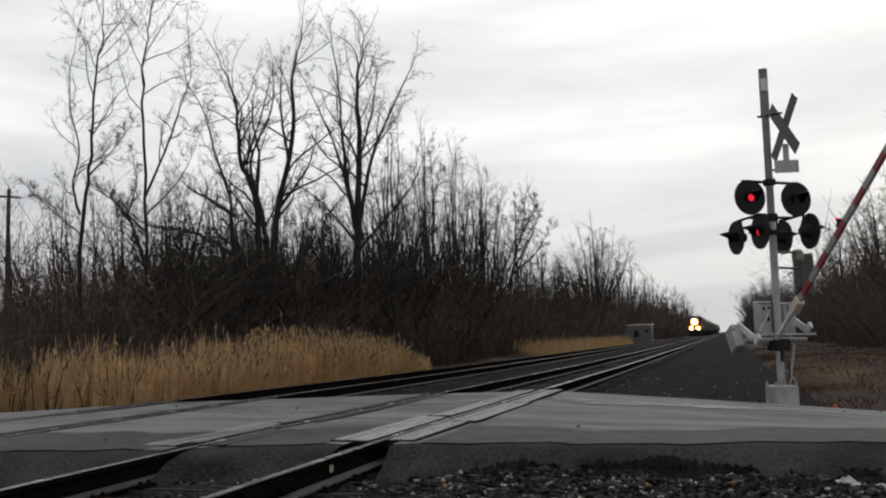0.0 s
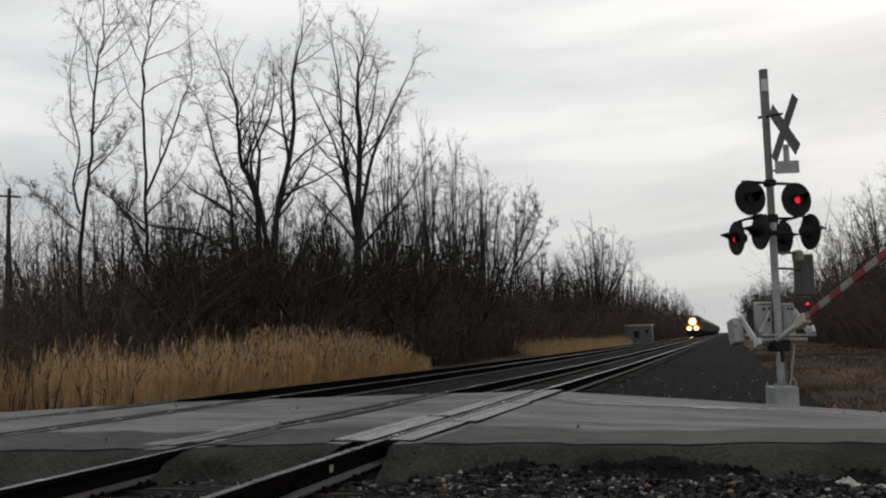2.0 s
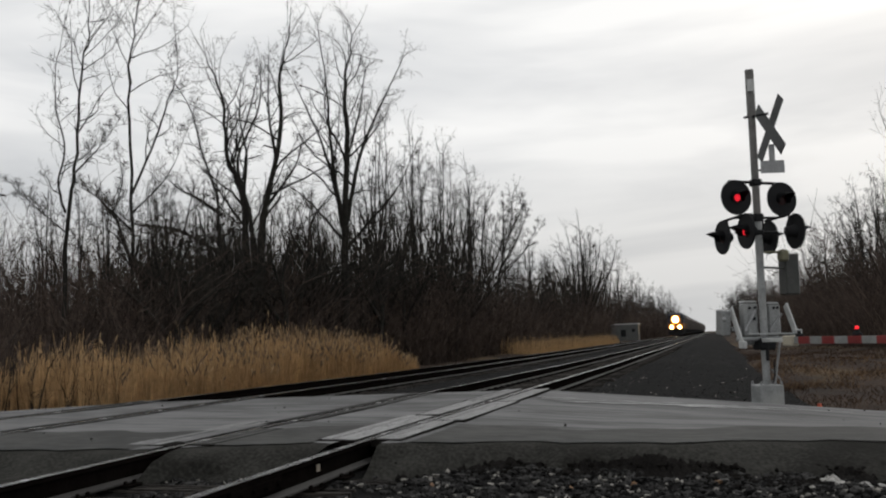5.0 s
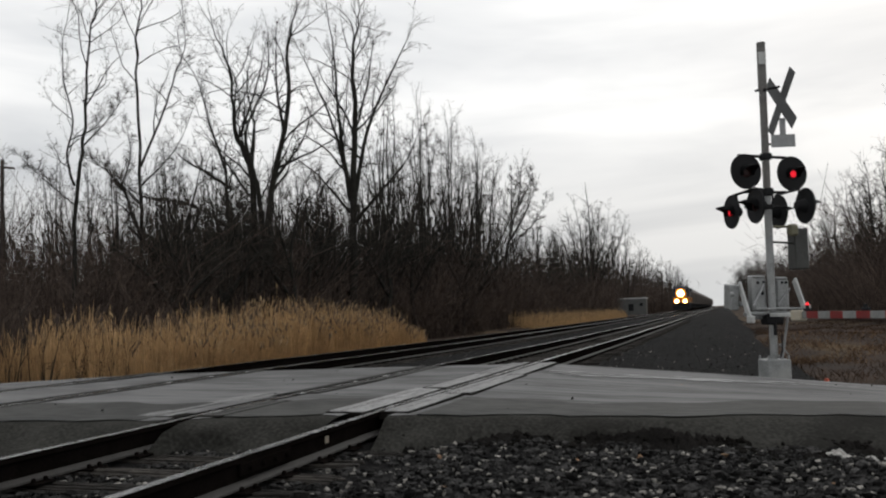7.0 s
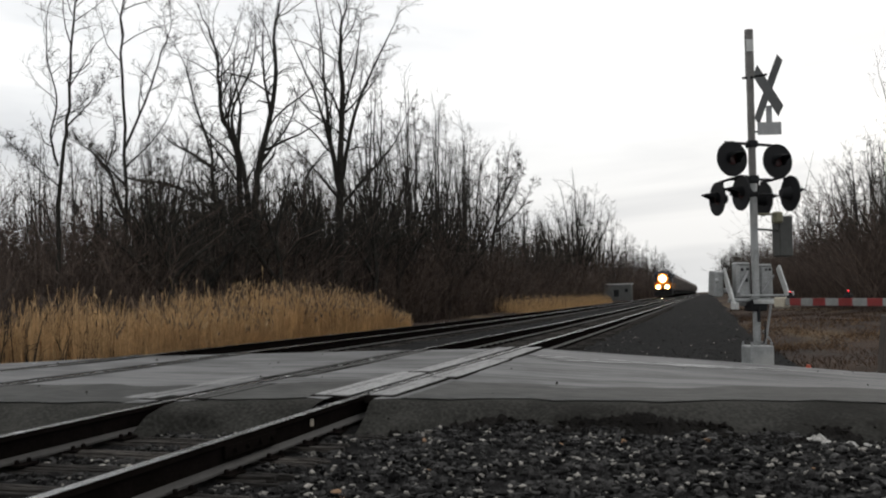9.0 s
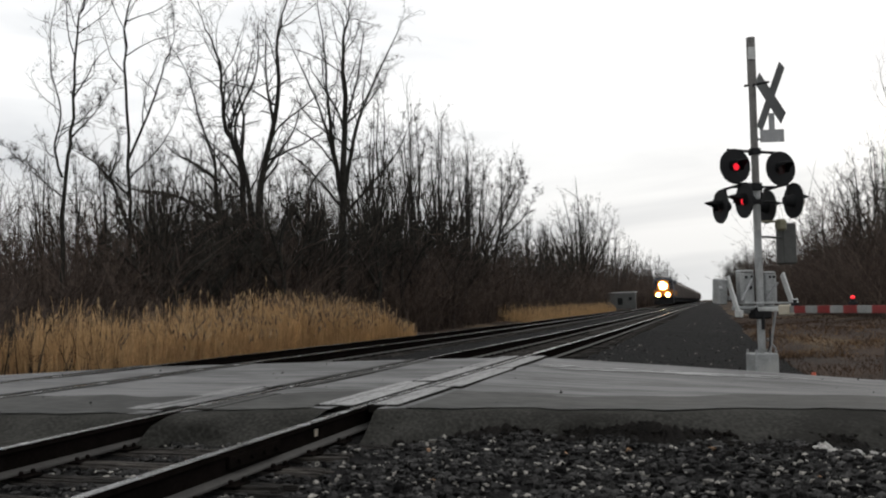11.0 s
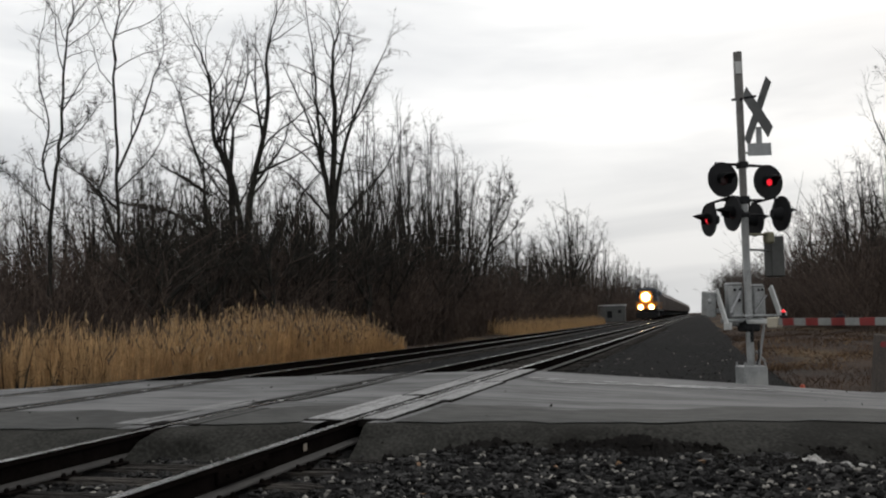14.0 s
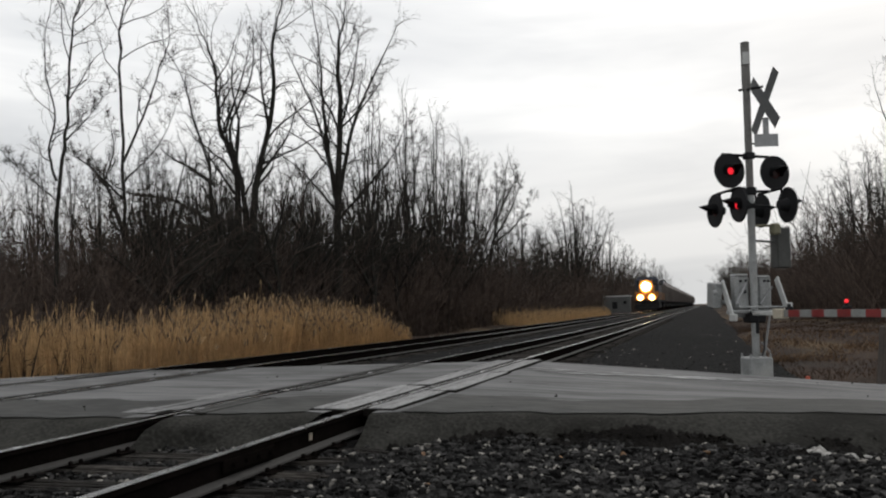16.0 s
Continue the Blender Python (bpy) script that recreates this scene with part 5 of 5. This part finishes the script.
# ---- stones of the ballast near the camera ----
def stones(n, sampler, size, seed, name, label, material):
    r = np.random.default_rng(seed)
    bm = bmesh.new()
    bmesh.ops.create_icosphere(bm, subdivisions=1, radius=1.0)
    bv = np.array([v.co for v in bm.verts])
    bf = np.array([[v.index for v in f.verts] for f in bm.faces])
    if len(bf) > 20:
        bm.free()
        bm = bmesh.new()
        bmesh.ops.create_icosphere(bm, subdivisions=1, radius=1.0)
    bm.free()
    x, y, z = sampler(r, n)
    s = r.uniform(*size, n)
    k = len(bv)
    d = bv[None] * (1 + r.normal(0, 0.3, (n, k, 1))) * s[:, None, None] * r.uniform(0.5, 1.35, (n, 1, 3)) * [1, 1, 0.7]
    a = r.uniform(0, 6.28, n)
    c, sn = np.cos(a)[:, None], np.sin(a)[:, None]
    v = np.stack([d[..., 0] * c - d[..., 1] * sn + x[:, None], d[..., 0] * sn + d[..., 1] * c + y[:, None], d[..., 2] + z[:, None]], -1)
    f = (np.arange(n) * k)[:, None, None] + bf[None]
    tagged(new(name, mesh_np(name, v.reshape(-1, 3), f.reshape(-1, 3), material)), label, "gravel", kind="stuff")


def near_bed(r, n):
    x = r.uniform(-6.4, 3.6, n)
    y = 3.3 + (near_edge(x) - 0.6 * reach(x) - 3.3) * r.random(n)
    z = bed_top(x, y) + r.uniform(-0.01, 0.02, n)
    on = np.abs(x - NEAR_X) < 1.32
    tie = np.abs(((y + 6.0) / 0.495 + 0.5) % 1 - 0.5) * 0.495 < 0.13
    z = np.where(on & tie, z - 0.06, z)
    rail = (np.abs(np.abs(x - NEAR_X) - GAUGE) < 0.12)
    return x, y, np.where(rail, z - 0.05, z)


def far_bed(r, n):
    x = r.uniform(-6.5, 2.0, n)
    y = far_edge(x) + 0.4 + 46 * r.random(n) ** 2.2
    z = bed_top(x, y) + r.uniform(-0.01, 0.02, n)
    rail = np.abs(np.abs(x - NEAR_X) - GAUGE) < 0.2
    return x, y, np.where(rail, z - 0.1, z)


stones(18000, near_bed, (0.011, 0.034), 31, "ballast_stones", "dark crushed stones beside the rails", M_STONE)
stones(2600, near_bed, (0.008, 0.026), 32, "pale_stones", "pale stones scattered on the ballast", M_PALE_STONE)
stones(300, far_bed, (0.01, 0.02), 39, "pale_stones", "pale stones scattered beyond the crossing", M_PALE_STONE)
stones(2400, far_bed, (0.01, 0.02), 33, "ballast_stones", "dark crushed stones beyond the crossing", M_STONE)


stones(90, near_bed, (0.012, 0.03), 35, "fallen_leaves", "brown curled leaves lying on the ballast", M_LEAF)


def foot_of_apron(r, n):
    x = r.uniform(-2.5, 5.5, n)
    o = np.clip(0.68 + 0.1 * np.sin(x * 2.3) + 0.08 * np.sin(x * 5.9) + r.normal(0, 0.14, n), 0.5, 1.2)
    o = o * reach(x)
    y = near_edge(x) - o
    lip = road_z(x, 0) - shoulder_drop(x, o)
    return x, y, np.maximum(bed_top(x, y), lip) + r.uniform(-0.015, 0.008, n)


stones(2600, foot_of_apron, (0.01, 0.034), 34, "soil_clods", "dark soil clods along the edge of the road shoulder", M_SOIL_SHADE)


def on_road(r, n):
    x = r.uniform(-11, 3, n)
    f = r.random(n) ** 1.3
    y = near_edge(x) + (far_edge(x) - near_edge(x)) * f
    return x, y, road_z(x, f) + 0.01 * np.sin(x * 0.9) * np.sin(f * 9) + 0.008


stones(45, on_road, (0.005, 0.02), 36, "road_debris", "dark pebbles and crumbs lying on the asphalt", M_SOIL_SHADE)


def slab_spot(r, n):
    x = r.uniform(0.6, 1.0, n)
    return x, 6.35 + 0.35 * (x - 0.8) + r.normal(0, 0.07, n), bed_top(x, np.full(n, 6.35)) + 0.02


stones(16, slab_spot, (0.012, 0.042), 37, "broken_concrete", "pale broken concrete bits lying in dark soil", M_CONC)


def tufts(n, xr, yr, hr, seed, material, label):
    """Short leaning dead grass blades."""
    r = np.random.default_rng(seed)
    x, y = r.uniform(*xr, n), yr[0] + (yr[1] - yr[0]) * r.random(n) ** 1.6
    keep = (y > far_edge(x) + 0.3) & (x > 1.0 + 0.25 * np.sin(y * 1.3))
    x, y = x[keep], y[keep]
    n = len(x)
    h = r.uniform(*hr, n) * (0.6 + 0.5 * np.sin(x * 2.1) * np.sin(y * 1.3))
    p = np.stack([x, y, land(x, y) - 0.02], -1)
    q = p + (r.normal(0, 0.6, (n, 3)) * [1, 1, 0] + [0, 0, 1]) * np.abs(h)[:, None]
    w = r.uniform(0.003, 0.007, n) + 0.00015 * y
    v, f = tubes(p, q, w, w * 0.3, 3)
    tagged(new("dead_grass", mesh_np("dead_grass", v, f, material)), label, "grass", kind="stuff")


tufts(24000, (0.9, 14), (13, 60), (0.05, 0.2), 41, M_GRASS, "brown dead grass and weeds beside the railway")
tufts(4000, (1.0, 9), (22, 34), (0.08, 0.25), 42, M_TANGRASS, "strip of tan dead grass behind the signal")


def small_things():
    post = tagged(empty("marker_post", pose(2.4, 14.0, -0.66, 0, 7, 20)), "weathered wooden marker post with a red reflector", "post")
    part("stake", box(B(), 0.15, 0.15, 1.1, pose(0, 0, 0.5), 0.02), M_WOOD, post)
    part("reflector", rod(B(), (0, -0.078, 0.9), (0, -0.09, 0.9), 0.045, n=14), M_REDSHEET, post, "round red reflector")
    bm = B()
    bmesh.ops.create_cone(bm, cap_ends=True, segments=12, radius1=0.05, radius2=0.03, depth=0.12, matrix=pose(0, 0, 0.06))
    mk = part("marker", bm, M_ORANGE, None)
    mk.matrix_world = pose(1.45, 14.6, -0.52)
    tagged(mk, "small orange ground marker in dead grass", "marker")


small_things()


# ---- hut, pole and small things ----
def hut():
    h = tagged(empty("equipment_hut", pose(-16.6, 164, -0.6)), "grey metal railway equipment hut with pale flat roof", "hut")
    bm = B()
    box(bm, 5.2, 2.6, 3.0, pose(0, 0, 1.6), 0.03)
    part("wall", bm, M_HUT, h)
    bm = B()
    box(bm, 5.6, 3.0, 0.2, pose(0, 0, 3.2), 0.03)
    part("roof", bm, M_WHITE, h, "pale flat roof edge")
    bm = B()
    box(bm, 0.95, 0.06, 1.3, pose(-0.2, -1.32, 1.5), 0.02)
    part("door", bm, M_BLACK, h, "dark opening")
    bm = B()
    box(bm, 0.6, 0.06, 0.6, pose(1.7, -1.32, 2.0), 0.02)
    part("vent", bm, M_BLACK, h)


hut()


def pole():
    p = tagged(empty("utility_pole", pose(-34.1, 33.1, -0.8)), "dark wooden utility pole with one crossarm", "utility pole")
    bm = B()
    rod(bm, (0, 0, 0), (0, 0, 10.0), 0.13, 0.09, n=10)
    part("post", bm, M_WOOD, p)
    bm = B()
    box(bm, 1.1, 0.1, 0.1, pose(0, 0, 9.6, 0, 0, 50), 0.01)
    part("crossarm", bm, M_WOOD, p)


pole()


# ---- what moves ----
def motions():
    walk(gate_arm, [(t, pose(*PIVOT, -e, 0, 0)) for t, e in ((0, 37.5), (0.5, 33.2), (1.0, 29.0), (1.5, 24.8), (2.0, 20.5), (2.5, 17.0), (3.0, 13.0), (3.5, 7.8), (4.0, 2.6), (4.4, 0.0), (16, 0.0))])
    for b in bulbs + gate_lenses:
        start = FIRST_A if b["flash"] == "A" else FIRST_A + CYCLE / 2
        lit, dark = (pose(0.034, 0, -0.012), pose(-0.03, 0, -0.012)) if b in bulbs else (pose(0, 0, 0), pose(0, 0, -0.06))
        rows = []
        k = math.floor(-start / CYCLE) - 1
        while True:
            on, off = start + k * CYCLE, start + (k + 0.5) * CYCLE
            rows += [(on - 0.04, dark), (on + 0.04, lit), (off - 0.04, lit), (off + 0.04, dark)]
            k += 1
            if on > 17:
                break
        inside = [(t, m) for t, m in rows if 0 < t < 16]
        first = [m for t, m in rows if t <= 0][-1]
        last = inside[-1][1]
        walk(b, [(0, first)] + inside + [(16, last)])

    def along(ob, lead):
        """The train rolls along the far track towards the crossing."""
        rows = []
        for k in range(9):
            y0 = 201 - 5.4 * 2.0 * k + lead
            rows.append((2.0 * k, pose(FAR_X, y0, float(dip(y0)))))
        walk(ob, rows)

    along(locomotive_thing, 0)
    for k, c in enumerate(cars):
        along(c, 22.6 + 16.8 * k)


motions()
